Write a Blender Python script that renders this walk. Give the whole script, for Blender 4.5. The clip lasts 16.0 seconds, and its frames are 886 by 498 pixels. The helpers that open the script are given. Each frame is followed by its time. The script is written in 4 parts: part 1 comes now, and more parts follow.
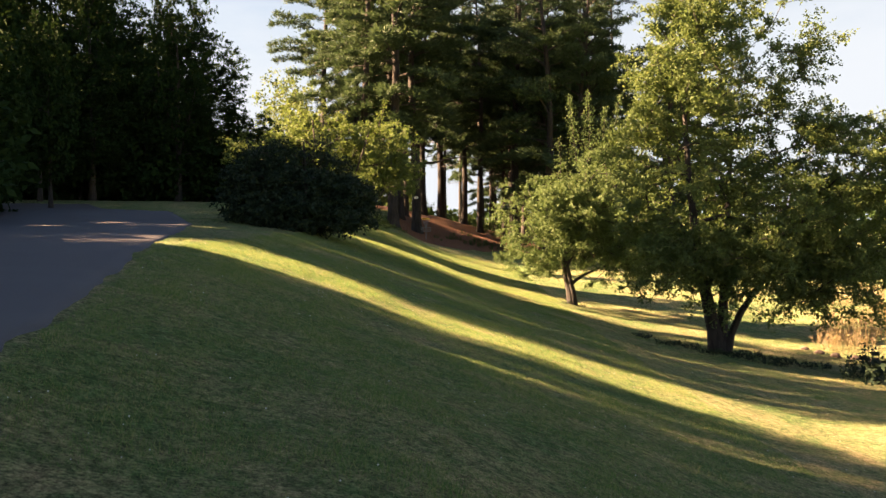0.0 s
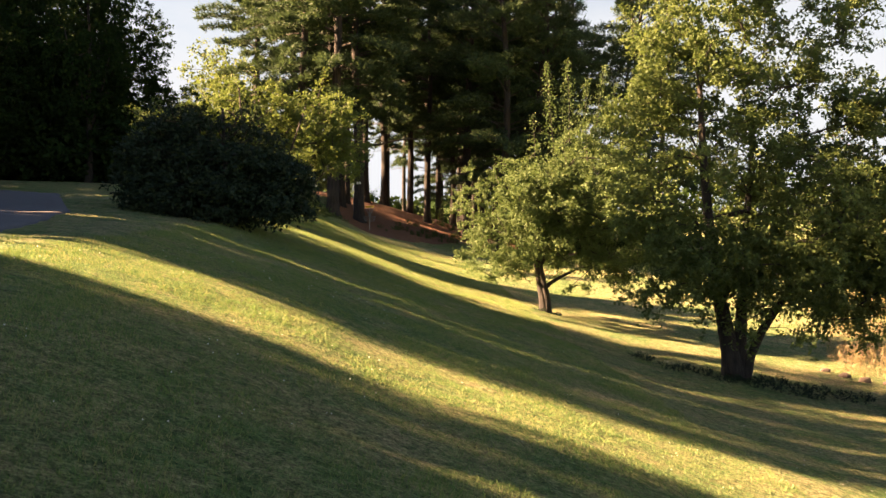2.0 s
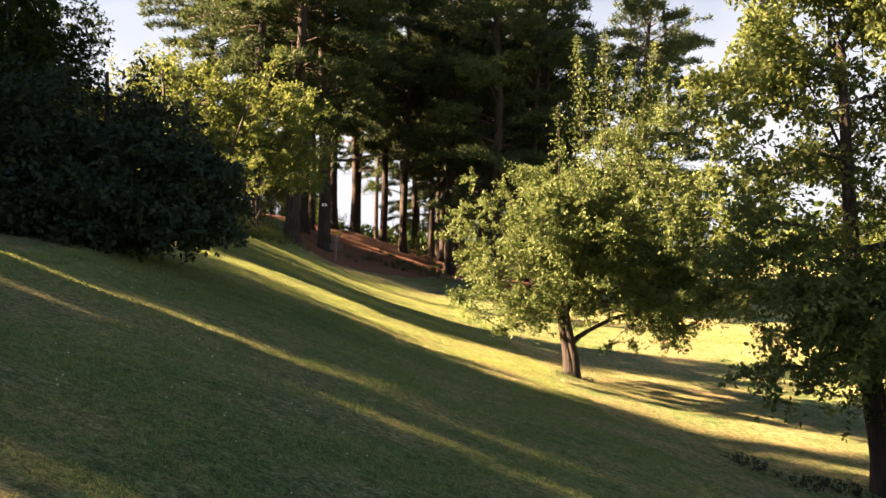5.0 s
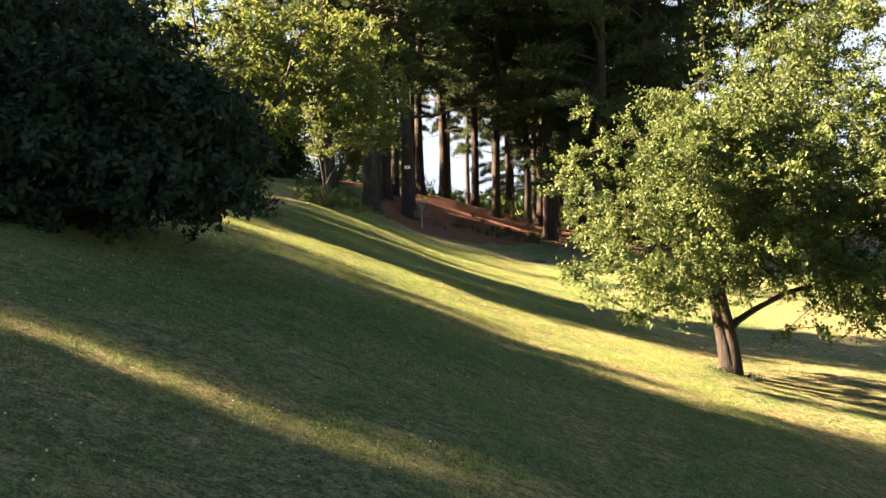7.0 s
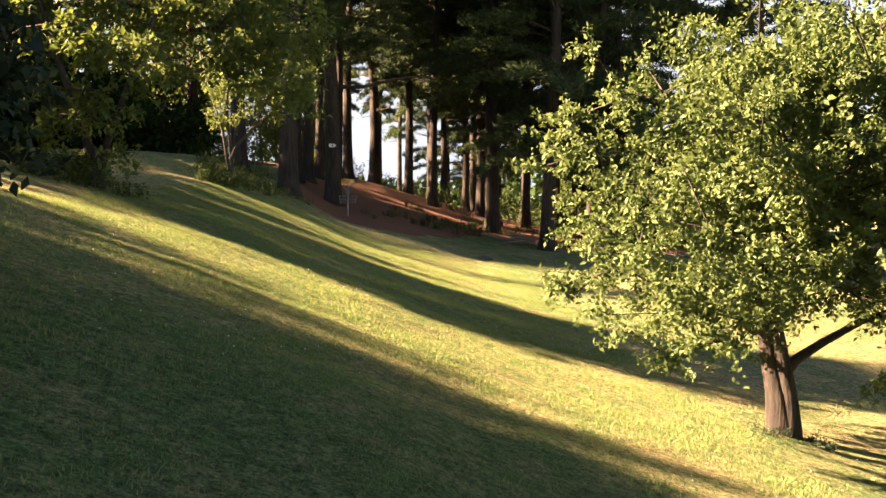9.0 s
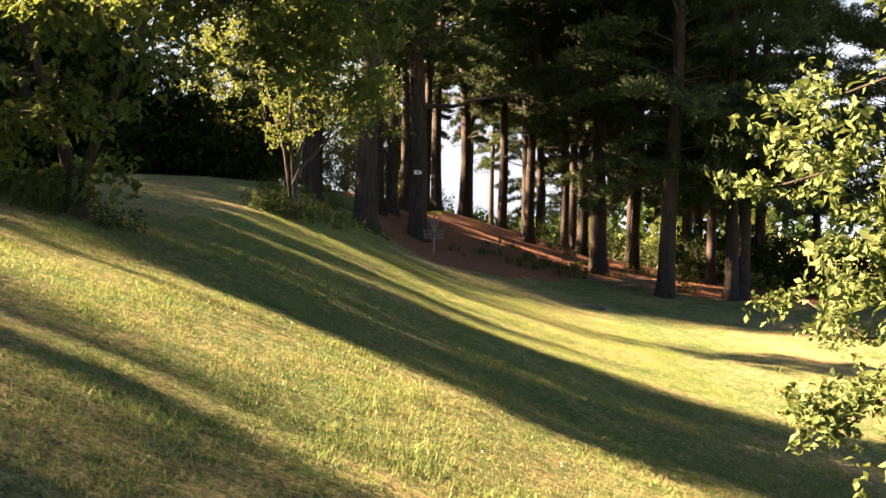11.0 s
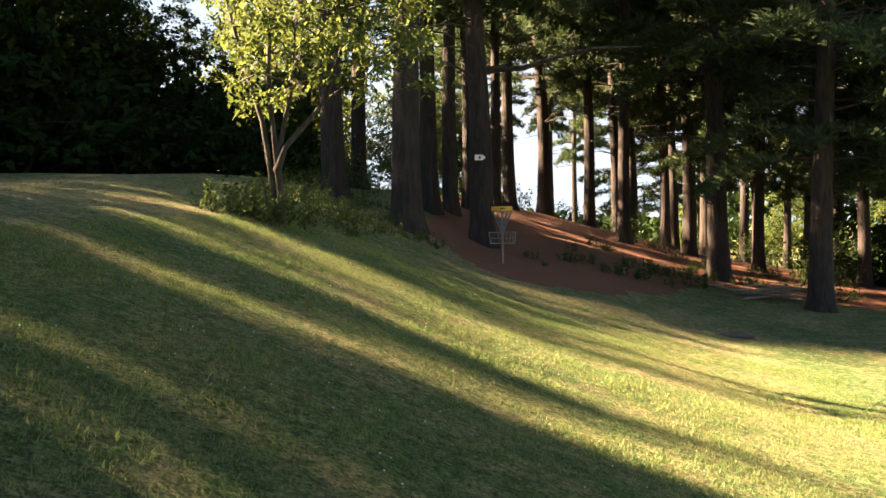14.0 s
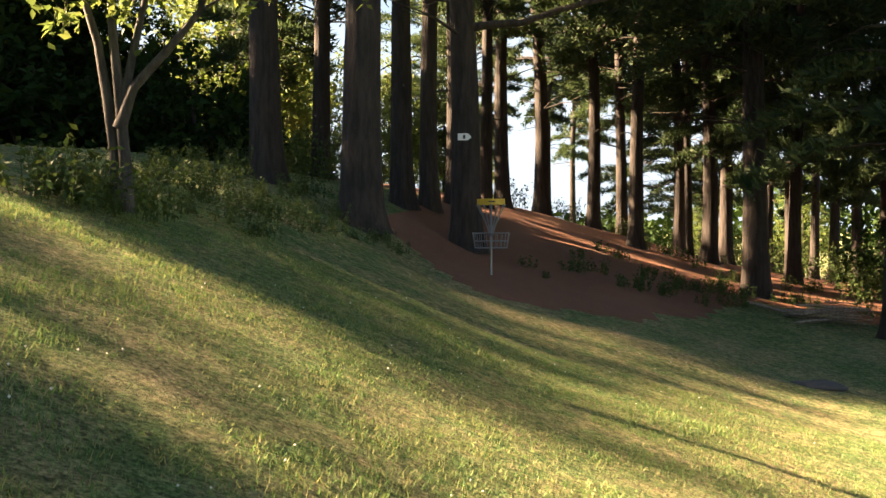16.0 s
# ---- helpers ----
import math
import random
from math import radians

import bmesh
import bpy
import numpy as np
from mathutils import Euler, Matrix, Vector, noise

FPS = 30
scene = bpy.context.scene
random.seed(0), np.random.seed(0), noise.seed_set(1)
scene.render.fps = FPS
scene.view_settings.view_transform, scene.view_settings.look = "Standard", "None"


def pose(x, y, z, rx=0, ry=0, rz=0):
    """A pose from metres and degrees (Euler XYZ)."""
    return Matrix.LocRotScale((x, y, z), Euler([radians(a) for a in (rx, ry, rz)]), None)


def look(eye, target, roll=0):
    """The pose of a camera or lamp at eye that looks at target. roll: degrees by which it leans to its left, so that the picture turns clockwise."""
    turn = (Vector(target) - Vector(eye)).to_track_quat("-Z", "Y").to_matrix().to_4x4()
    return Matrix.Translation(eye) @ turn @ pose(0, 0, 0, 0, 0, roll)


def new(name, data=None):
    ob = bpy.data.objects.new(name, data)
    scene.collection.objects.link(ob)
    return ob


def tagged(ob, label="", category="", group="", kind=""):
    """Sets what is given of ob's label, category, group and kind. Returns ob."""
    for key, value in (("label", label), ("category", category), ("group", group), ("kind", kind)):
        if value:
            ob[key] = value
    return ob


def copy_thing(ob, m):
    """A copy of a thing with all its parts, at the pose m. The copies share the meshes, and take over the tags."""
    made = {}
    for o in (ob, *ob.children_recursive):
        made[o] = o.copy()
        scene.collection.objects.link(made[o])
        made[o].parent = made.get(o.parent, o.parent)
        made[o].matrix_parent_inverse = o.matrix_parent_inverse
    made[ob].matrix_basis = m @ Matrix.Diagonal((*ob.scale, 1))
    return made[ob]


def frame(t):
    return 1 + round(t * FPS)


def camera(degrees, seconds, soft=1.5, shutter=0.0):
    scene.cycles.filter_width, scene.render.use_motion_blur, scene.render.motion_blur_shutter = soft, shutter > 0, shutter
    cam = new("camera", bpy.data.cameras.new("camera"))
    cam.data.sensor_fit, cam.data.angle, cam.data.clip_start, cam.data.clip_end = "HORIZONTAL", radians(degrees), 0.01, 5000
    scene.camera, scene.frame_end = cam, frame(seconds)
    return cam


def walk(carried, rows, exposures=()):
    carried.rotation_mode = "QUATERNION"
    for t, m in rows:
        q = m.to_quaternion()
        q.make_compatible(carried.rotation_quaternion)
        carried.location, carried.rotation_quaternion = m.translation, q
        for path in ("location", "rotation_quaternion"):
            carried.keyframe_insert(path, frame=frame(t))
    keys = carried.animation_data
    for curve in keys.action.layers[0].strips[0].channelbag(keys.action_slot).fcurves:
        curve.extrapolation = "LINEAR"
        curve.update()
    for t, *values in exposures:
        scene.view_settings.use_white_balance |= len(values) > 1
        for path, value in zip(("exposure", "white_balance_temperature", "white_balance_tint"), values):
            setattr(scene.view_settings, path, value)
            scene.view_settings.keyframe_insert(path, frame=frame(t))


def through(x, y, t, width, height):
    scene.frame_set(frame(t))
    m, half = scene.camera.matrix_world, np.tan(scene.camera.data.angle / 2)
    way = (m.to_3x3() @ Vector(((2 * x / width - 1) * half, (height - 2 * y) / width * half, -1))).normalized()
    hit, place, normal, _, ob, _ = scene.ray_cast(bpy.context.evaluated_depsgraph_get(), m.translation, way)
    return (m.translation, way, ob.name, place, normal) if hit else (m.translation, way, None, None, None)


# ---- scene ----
cam = camera(53.5, 16.0)
PATH = [
    (0, 0.112, -0.132, 1.27, 88.1, 0.36, -0.03),
    (0.5, -0.081, 1.292, 1.307, 88.87, 0.03, -3.24),
    (1, -0.211, 2.668, 1.333, 90.69, 0.01, -3.73),
    (1.5, -0.23, 3.937, 1.322, 89.14, 2.5, -0.59),
    (2, -0.283, 5.287, 1.357, 87.28, -0.57, -4.02),
    (2.5, -0.331, 6.58, 1.38, 89.88, -0.43, -5.52),
    (3, -0.331, 7.876, 1.369, 88.58, 1.27, -5.83),
    (5.5, -0.14, 14.282, 1.15, 89.43, -1.74, -5.86),
    (6, -0.089, 15.57, 1.149, 88.2, 0.03, -2.14),
    (6.5, 0.011, 16.7, 1.081, 90.02, 0.53, 5.91),
    (7, 0.118, 17.935, 1.041, 87.1, 1.04, 0.22),
    (7.5, 0.23, 19.195, 0.978, 88.47, -0.66, 1.18),
    (8, 0.28, 20.481, 0.932, 88.46, -0.18, -0.53),
    (8.5, 0.234, 21.748, 0.899, 86.54, -0.59, -4.65),
    (9, 0.096, 22.993, 0.906, 86.38, -0.41, -4.34),
    (11.5, 0.035, 28.786, 0.937, 88.73, -1.01, 3.49),
    (12, -0.03, 29.994, 0.946, 87.63, -0.56, 4.84),
    (12.5, -0.09, 31.171, 0.979, 86.78, 0.4, 2.62),
    (13, -0.037, 32.368, 0.971, 89.24, -0.04, 2.5),
    (13.5, 0.066, 33.55, 0.928, 88.55, -0.78, 9.04),
    (14, 0.115, 34.737, 0.897, 88.69, 1.05, 6.78),
    (14.5, 0.068, 35.962, 0.869, 88.73, -0.76, 1.8),
    (15, 0.006, 37.263, 0.886, 88.27, -0.17, 4.37),
    (15.5, -0.034, 38.457, 0.898, 90.2, 0.14, 5.08),
    (16, -0.067, 39.778, 0.867, 88.7, 0.16, 6.33),
]
walk(cam, [(t, pose(x, y, z, rx, ry, rz)) for t, x, y, z, rx, ry, rz in PATH], [(0.0, 3.78, 6450, 12), (3.0, 3.78, 6750, 15), (6.0, 3.92, 6250, 18), (7.5, 3.98, 5850, 11), (9.0, 3.98, 6250, 16), (12.5, 3.96, 6250, 17), (14.0, 4.08, 5950, 10), (16.0, 4.08, 5950, 7)])

# ---- world, sun, exposure ----
SUN_ELEV, SUN_AZ = 29.5, 278.0   # degrees; azimuth clockwise from +y
world = bpy.data.worlds.new("sky")
scene.world = world
world.use_nodes = True
wn = world.node_tree.nodes
sky = wn.new("ShaderNodeTexSky")
sky.sky_type = "NISHITA"
sky.sun_disc = False
sky.sun_elevation = radians(SUN_ELEV)
sky.sun_rotation = radians(SUN_AZ)
sky.air_density, sky.dust_density, sky.ozone_density = 1.0, 1.6, 1.0
world.node_tree.links.new(sky.outputs[0], wn["Background"].inputs[0])
wn["Background"].inputs[1].default_value = 0.0130
sun = new("sun", bpy.data.lights.new("sun", "SUN"))
sun.data.energy, sun.data.angle, sun.data.color = 5.0, radians(0.9), (1.0, 0.635, 0.355)
TO_SUN = Vector((math.sin(radians(SUN_AZ)) * math.cos(radians(SUN_ELEV)), math.cos(radians(SUN_AZ)) * math.cos(radians(SUN_ELEV)), math.sin(radians(SUN_ELEV))))
sun.matrix_world = look((-60, 30, 40), Vector((-60, 30, 40)) - TO_SUN)

# ---- materials ----


def material(name, rough=0.8):
    m = bpy.data.materials.new(name)
    m.use_nodes = True
    nt = m.node_tree
    b = nt.nodes["Principled BSDF"]
    b.inputs["Roughness"].default_value = rough
    return m, nt, b


def node(nt, kind, **values):
    n = nt.nodes.new(kind)
    for key, value in values.items():
        n.inputs[key].default_value = value
    return n


def noise_of(nt, scale, detail=4.0, rough=0.55, stretch=None):
    co = nt.nodes.new("ShaderNodeTexCoord")
    n = node(nt, "ShaderNodeTexNoise", Scale=scale, Detail=detail, Roughness=rough)
    src = co.outputs["Object"]
    if stretch:
        mp = nt.nodes.new("ShaderNodeMapping")
        mp.inputs["Scale"].default_value = stretch
        nt.links.new(src, mp.inputs[0])
        src = mp.outputs[0]
    nt.links.new(src, n.inputs["Vector"])
    return n


def ramp(nt, fac, stops):
    r = nt.nodes.new("ShaderNodeValToRGB")
    el = r.color_ramp.elements
    while len(el) < len(stops):
        el.new(0.5)
    for e, (p, c) in zip(el, stops):
        e.position, e.color = p, (*c, 1)
    nt.links.new(fac, r.inputs[0])
    return r


def mixed(nt, fac, a, b, blend="MIX"):
    n = nt.nodes.new("ShaderNodeMix")
    n.data_type, n.blend_type = "RGBA", blend
    if isinstance(fac, float):
        n.inputs[0].default_value = fac
    else:
        nt.links.new(fac, n.inputs[0])
    for slot, v in ((6, a), (7, b)):
        if isinstance(v, tuple):
            n.inputs[slot].default_value = (*v, 1)
        else:
            nt.links.new(v, n.inputs[slot])
    return n.outputs[2]


def bump(nt, bsdf, height, strength, distance):
    n = node(nt, "ShaderNodeBump", Strength=strength, Distance=distance)
    nt.links.new(height, n.inputs["Height"])
    nt.links.new(n.outputs[0], bsdf.inputs["Normal"])


def leaf_material(name, dark, mid, bright, through=0.45, rough=0.45, shine=0.35):
    m, nt, b = material(name, rough)
    geo = nt.nodes.new("ShaderNodeNewGeometry")
    r = ramp(nt, geo.outputs["Random Per Island"], [(0.0, dark), (0.5, mid), (1.0, bright)])
    clump = noise_of(nt, 0.9, 2.0)
    col = mixed(nt, clump.outputs[0], r.outputs[0], mid)
    nt.links.new(col, b.inputs["Base Color"])
    b.inputs["Specular IOR Level"].default_value = shine
    tr = nt.nodes.new("ShaderNodeBsdfTranslucent")
    tint = mixed(nt, 0.6, col, (1.0, 0.97, 0.6), "MULTIPLY")
    gain = nt.nodes.new("ShaderNodeVectorMath")
    gain.operation = "SCALE"
    gain.inputs["Scale"].default_value = 1.3
    nt.links.new(tint, gain.inputs[0])
    nt.links.new(gain.outputs[0], tr.inputs[0])
    mx = nt.nodes.new("ShaderNodeMixShader")
    mx.inputs[0].default_value = through
    nt.links.new(b.outputs[0], mx.inputs[1])
    nt.links.new(tr.outputs[0], mx.inputs[2])
    nt.links.new(mx.outputs[0], nt.nodes["Material Output"].inputs[0])
    return m


def bark_material(name, a, b2, scale=9.0, depth=0.03):
    m, nt, b = material(name, 0.9)
    n1 = noise_of(nt, scale, 6.0, 0.65, (1.0, 1.0, 0.18))
    n2 = noise_of(nt, 1.3, 3.0)
    r = ramp(nt, n1.outputs[0], [(0.40, a), (0.60, b2)])
    col = mixed(nt, n2.outputs[0], r.outputs[0], tuple(0.55 * v for v in a))
    nt.links.new(col, b.inputs["Base Color"])
    bump(nt, b, n1.outputs[0], 0.9, depth)
    return m


def lawn_material():
    m, nt, b = material("lawn", 0.9)
    big = noise_of(nt, 0.30, 4.0, 0.6)
    mid = noise_of(nt, 1.9, 5.0, 0.65)
    tuft = noise_of(nt, 9.0, 5.0, 0.7)
    fine = noise_of(nt, 38.0, 5.0, 0.75)
    green = ramp(nt, fine.outputs[0], [(0.36, (0.04, 0.09, 0.028)), (0.64, (0.25, 0.365, 0.125))])
    straw = ramp(nt, fine.outputs[0], [(0.36, (0.15, 0.12, 0.06)), (0.64, (0.78, 0.63, 0.34))])
    total = None
    for src, share in ((big, 0.34), (mid, 0.36), (tuft, 0.30)):
        k = nt.nodes.new("ShaderNodeMath")
        k.operation = "MULTIPLY_ADD"
        nt.links.new(src.outputs[0], k.inputs[0])
        k.inputs[1].default_value = share
        if total is None:
            k.inputs[2].default_value = 0.0
        else:
            nt.links.new(total, k.inputs[2])
        total = k.outputs[0]
    dry = ramp(nt, total, [(0.43, (0, 0, 0)), (0.62, (1, 1, 1))])
    col = mixed(nt, dry.outputs[0], green.outputs[0], straw.outputs[0])
    lumps = noise_of(nt, 11.0, 4.0, 0.65)
    worn = ramp(nt, lumps.outputs[0], [(0.40, (0.40, 0.46, 0.42)), (0.58, (1.0, 1.0, 1.0))])
    col = mixed(nt, 0.85, col, worn.outputs[0], "MULTIPLY")
    nt.links.new(col, b.inputs["Base Color"])
    both = nt.nodes.new("ShaderNodeMath")
    both.operation = "ADD"
    nt.links.new(tuft.outputs[0], both.inputs[0])
    nt.links.new(fine.outputs[0], both.inputs[1])
    bump(nt, b, both.outputs[0], 1.0, 0.08)
    b.inputs["Specular IOR Level"].default_value = 0.12
    return m


def speckled(name, low, high, scale, bumpy=0.02, rough=0.9, patch=None):
    m, nt, b = material(name, rough)
    f = noise_of(nt, scale, 6.0, 0.7)
    g = noise_of(nt, scale * 0.06, 4.0)
    r = ramp(nt, f.outputs[0], [(0.3, low), (0.7, high)])
    col = mixed(nt, g.outputs[0], r.outputs[0], patch or low)
    nt.links.new(col, b.inputs["Base Color"])
    bump(nt, b, f.outputs[0], 0.8, bumpy)
    return m


def plain(name, colour, rough=0.5, metal=0.0):
    m, nt, b = material(name, rough)
    n = noise_of(nt, 25.0, 4.0)
    col = mixed(nt, n.outputs[0], tuple(0.8 * v for v in colour), tuple(min(1, 1.15 * v) for v in colour))
    nt.links.new(col, b.inputs["Base Color"])
    b.inputs["Metallic"].default_value = metal
    return m


LAWN = lawn_material()
ASPHALT = speckled("asphalt", (0.045, 0.045, 0.05), (0.105, 0.10, 0.105), 60.0, 0.008, 0.85, (0.075, 0.072, 0.078))
NEEDLES = speckled("pine_needle_litter", (0.085, 0.034, 0.015), (0.30, 0.132, 0.058), 22.0, 0.06, 0.95, (0.135, 0.057, 0.027))
PINE_BARK = bark_material("pine_bark", (0.018, 0.015, 0.013), (0.066, 0.052, 0.043), 11.0, 0.06)
APPLE_BARK = bark_material("apple_bark", (0.017, 0.014, 0.013), (0.066, 0.055, 0.046), 16.0, 0.03)
GREY_BARK = bark_material("grey_bark", (0.036, 0.034, 0.030), (0.115, 0.107, 0.092), 14.0, 0.02)
DARK_BARK = bark_material("dark_bark", (0.03, 0.025, 0.02), (0.10, 0.08, 0.065), 12.0, 0.03)
APPLE_LEAF = leaf_material("apple_leaf", (0.048, 0.086, 0.030), (0.09, 0.135, 0.047), (0.15, 0.18, 0.07), 0.28, 0.6, 0.16)
CHERRY_LEAF = leaf_material("cherry_leaf", (0.05, 0.084, 0.026), (0.092, 0.132, 0.042), (0.155, 0.178, 0.062), 0.36, 0.6, 0.15)
YELLOW_LEAF = leaf_material("yellowing_leaf", (0.056, 0.092, 0.024), (0.10, 0.142, 0.04), (0.165, 0.185, 0.056), 0.38, 0.6, 0.15)
# leaf colour set darker than real foliage to hold the wood's deep shade
SHADED_WOOD_LEAF = leaf_material("shade_darkened_leaf", (0.016, 0.032, 0.009), (0.022, 0.042, 0.012), (0.033, 0.054, 0.015), 0.12, 0.75, 0.04)
BUSH_LEAF = leaf_material("shrub_leaf", (0.015, 0.027, 0.016), (0.025, 0.042, 0.024), (0.05, 0.07, 0.036), 0.10, 0.65, 0.12)
PINE_NEEDLE = leaf_material("white_pine_needle", (0.026, 0.045, 0.023), (0.048, 0.078, 0.037), (0.094, 0.122, 0.052), 0.30, 0.6, 0.12)
WEED_LEAF = leaf_material("weed_leaf", (0.03, 0.056, 0.014), (0.052, 0.084, 0.022), (0.10, 0.12, 0.036), 0.25, 0.6, 0.15)
GRASS_BLADE = leaf_material("grass_blade", (0.044, 0.115, 0.034), (0.15, 0.235, 0.076), (0.48, 0.375, 0.19), 0.28, 0.75, 0.08)
DRY_WEED = leaf_material("dry_weed", (0.16, 0.13, 0.06), (0.28, 0.22, 0.10), (0.30, 0.17, 0.17), 0.3)
CLOVER = plain("clover_white", (0.75, 0.74, 0.66), 0.8)
STEEL = plain("galvanised_steel", (0.30, 0.31, 0.32), 0.5, 0.8)
YELLOW_BAND = plain("yellow_enamel", (0.62, 0.42, 0.035), 0.45)
SIGN_WHITE = plain("white_sign_plastic", (0.78, 0.78, 0.76), 0.5)
SIGN_INK = plain("dark_ink", (0.03, 0.03, 0.03), 0.6)
DEADWOOD = bark_material("bleached_deadwood", (0.22, 0.17, 0.12), (0.50, 0.42, 0.32), 18.0, 0.02)
PINK_ROCK = speckled("pinkish_stone", (0.085, 0.06, 0.05), (0.21, 0.15, 0.125), 14.0, 0.03)
ROCK = speckled("grey_fieldstone", (0.045, 0.045, 0.042), (0.11, 0.105, 0.095), 14.0, 0.03)

# ---- mesh helpers ----


def mesh_of(name, verts, faces, mat, smooth=False):
    me = bpy.data.meshes.new(name)
    verts = np.asarray(verts, dtype=np.float32)
    if isinstance(faces, np.ndarray):
        k = faces.shape[1]
        me.vertices.add(len(verts))
        me.vertices.foreach_set("co", verts.ravel())
        me.loops.add(faces.size)
        me.loops.foreach_set("vertex_index", faces.ravel().astype(np.int32))
        me.polygons.add(len(faces))
        me.polygons.foreach_set("loop_start", np.arange(0, faces.size, k, dtype=np.int32))
        me.update(calc_edges=True)
        me.validate()
    else:
        me.from_pydata(verts.tolist(), [], faces)
    me.materials.append(mat)
    if smooth:
        me.shade_smooth()
    return me


def part_mesh(name, verts, faces, mat, parent=None, label="", smooth=False):
    ob = new(name, mesh_of(name, verts, faces, mat, smooth))
    if parent is not None:
        ob.parent = parent
    if label:
        ob["label"] = label
    return ob


def part(name, bm, mat, parent, label="", smooth=False):
    """Links a bmesh as one mesh object under a thing or a part."""
    me = bpy.data.meshes.new(name)
    bm.to_mesh(me)
    bm.free()
    me.materials.append(mat)
    if smooth:
        me.shade_smooth()
    ob = new(name, me)
    ob.parent = parent
    if label:
        ob["label"] = label
    return ob


class Wood:
    """Gathers tapered tubes into one mesh."""

    def __init__(self):
        self.v, self.f = [], []

    def tube(self, pts, radii, sides=6, rough=0.0, rng=None):
        pts = [Vector(p) for p in pts]
        start = len(self.v)
        side = Vector((1, 0, 0))
        for i, p in enumerate(pts):
            d = (pts[min(i + 1, len(pts) - 1)] - pts[max(i - 1, 0)]).normalized()
            side = (side - d * side.dot(d))
            side = side.normalized() if side.length > 1e-4 else d.orthogonal().normalized()
            up = d.cross(side)
            for k in range(sides):
                a = 2 * math.pi * k / sides
                r = radii[i]
                if rough:
                    r *= 1 + rough * (rng.random() - 0.5)
                self.v.append(p + (side * math.cos(a) + up * math.sin(a)) * r)
        for i in range(len(pts) - 1):
            for k in range(sides):
                a, b = start + i * sides + k, start + i * sides + (k + 1) % sides
                self.f.append((a, b, b + sides, a + sides))
        self.f.append(tuple(start + (len(pts) - 1) * sides + k for k in range(sides)))

    def link(self, name, mat, parent, label=""):
        return part_mesh(name, [tuple(v) for v in self.v], self.f, mat, parent, label, True)


def leaves(points, size, rng, up=0.35, aspect=0.55, droop=0.25, spread=0.4):
    """Folded rhombic leaves at the points: verts and faces."""
    n = len(points)
    axis = rng.normal(size=(n, 3))
    axis[:, 2] -= droop
    axis /= np.linalg.norm(axis, axis=1)[:, None]
    nor = rng.normal(size=(n, 3)) * (1 - up)
    nor[:, 2] += up * 2
    side = np.cross(axis, nor)
    side /= np.linalg.norm(side, axis=1)[:, None] + 1e-9
    nor = np.cross(side, axis)
    s = size * rng.uniform(1 - spread, 1 + spread, n)[:, None]
    w = s * aspect * 0.5
    p = np.asarray(points)
    mid = p + axis * s * 0.45
    v = np.stack([p, mid + side * w + nor * w * 0.35, p + axis * s, mid - side * w + nor * w * 0.35], 1).reshape(-1, 3)
    base = np.arange(n)[:, None] * 4
    f = np.concatenate([base + [0, 1, 2], base + [0, 2, 3]], 0)
    return v, f.astype(np.int32)


def crown_points(rng, blobs, n):
    """Clump centres in a union of ellipsoids (x, y, z, rx, ry, rz), nearer to the skin than to the heart."""
    vol = np.array([b[3] * b[4] * b[5] for b in blobs])
    pick = rng.choice(len(blobs), n, p=vol / vol.sum())
    d = rng.normal(size=(n, 3))
    d /= np.linalg.norm(d, axis=1)[:, None]
    r = rng.uniform(0.18, 1.0, n) ** 0.5
    b = np.array(blobs)[pick]
    return b[:, :3] + d * r[:, None] * b[:, 3:]


def branches(wood, stems, targets, rng, tip=0.006, thick=0.5, sides=5):
    """Joins every target to the nearest node below it, so that limbs fork; the radius grows with what a limb carries."""
    nodes = [Vector(p) for s in stems for p in s]
    parent, k = [], 0
    for s in stems:
        for i in range(len(s)):
            parent.append(k + i - 1 if i else -1)
        k += len(s)
    fixed = len(nodes)
    root = Vector(stems[0][-1])
    order = sorted(range(len(targets)), key=lambda i: (Vector(targets[i]) - root).length)
    low = min(p[2] for s in stems for p in s)
    arr = np.array([tuple(p) for p in nodes])
    usable = np.array([p[2] > low + 0.45 * (max(q[2] for q in stems[0]) - low) * 0.9 for p in arr])
    for i in order:
        t = np.array(targets[i])
        d = np.linalg.norm(arr - t, axis=1) + np.maximum(0, arr[:, 2] - t[2] + 0.1) * 0.7
        d[~usable] = 1e9
        j = int(d.argmin())
        a, b = Vector(arr[j]), Vector(t)
        mids = max(1, int((b - a).length / (0.5 if sides > 3 else 1.2)))
        last = j
        for s in range(1, mids + 1):
            u = s / mids
            q = a.lerp(b, u)
            q.z += 0.12 * (b - a).length * math.sin(math.pi * u)
            if s < mids:
                q += Vector(rng.normal(size=3) * 0.05)
            nodes.append(q)
            parent.append(last)
            last = len(nodes) - 1
        arr = np.array([tuple(p) for p in nodes])
        usable = np.concatenate([usable, np.ones(len(arr) - len(usable), bool)])
    load = np.zeros(len(nodes))
    kids = [[] for _ in nodes]
    for i in range(len(nodes) - 1, -1, -1):
        load[i] += 1
        if parent[i] >= 0:
            load[parent[i]] += load[i]
            kids[parent[i]].append(i)
    rad = tip + thick * 0.01 * np.sqrt(load)
    done = set(range(fixed))
    for i in range(fixed, len(nodes)):
        if i in done:
            continue
        chain = [parent[i], i]
        done.add(i)
        while True:
            nxt = [c for c in kids[chain[-1]] if c not in done]
            if not nxt:
                break
            c = max(nxt, key=lambda q: load[q])
            chain.append(c)
            done.add(c)
        r = [rad[q] for q in chain]
        r[0] = r[1]
        wood.tube([nodes[q] for q in chain], r, sides)


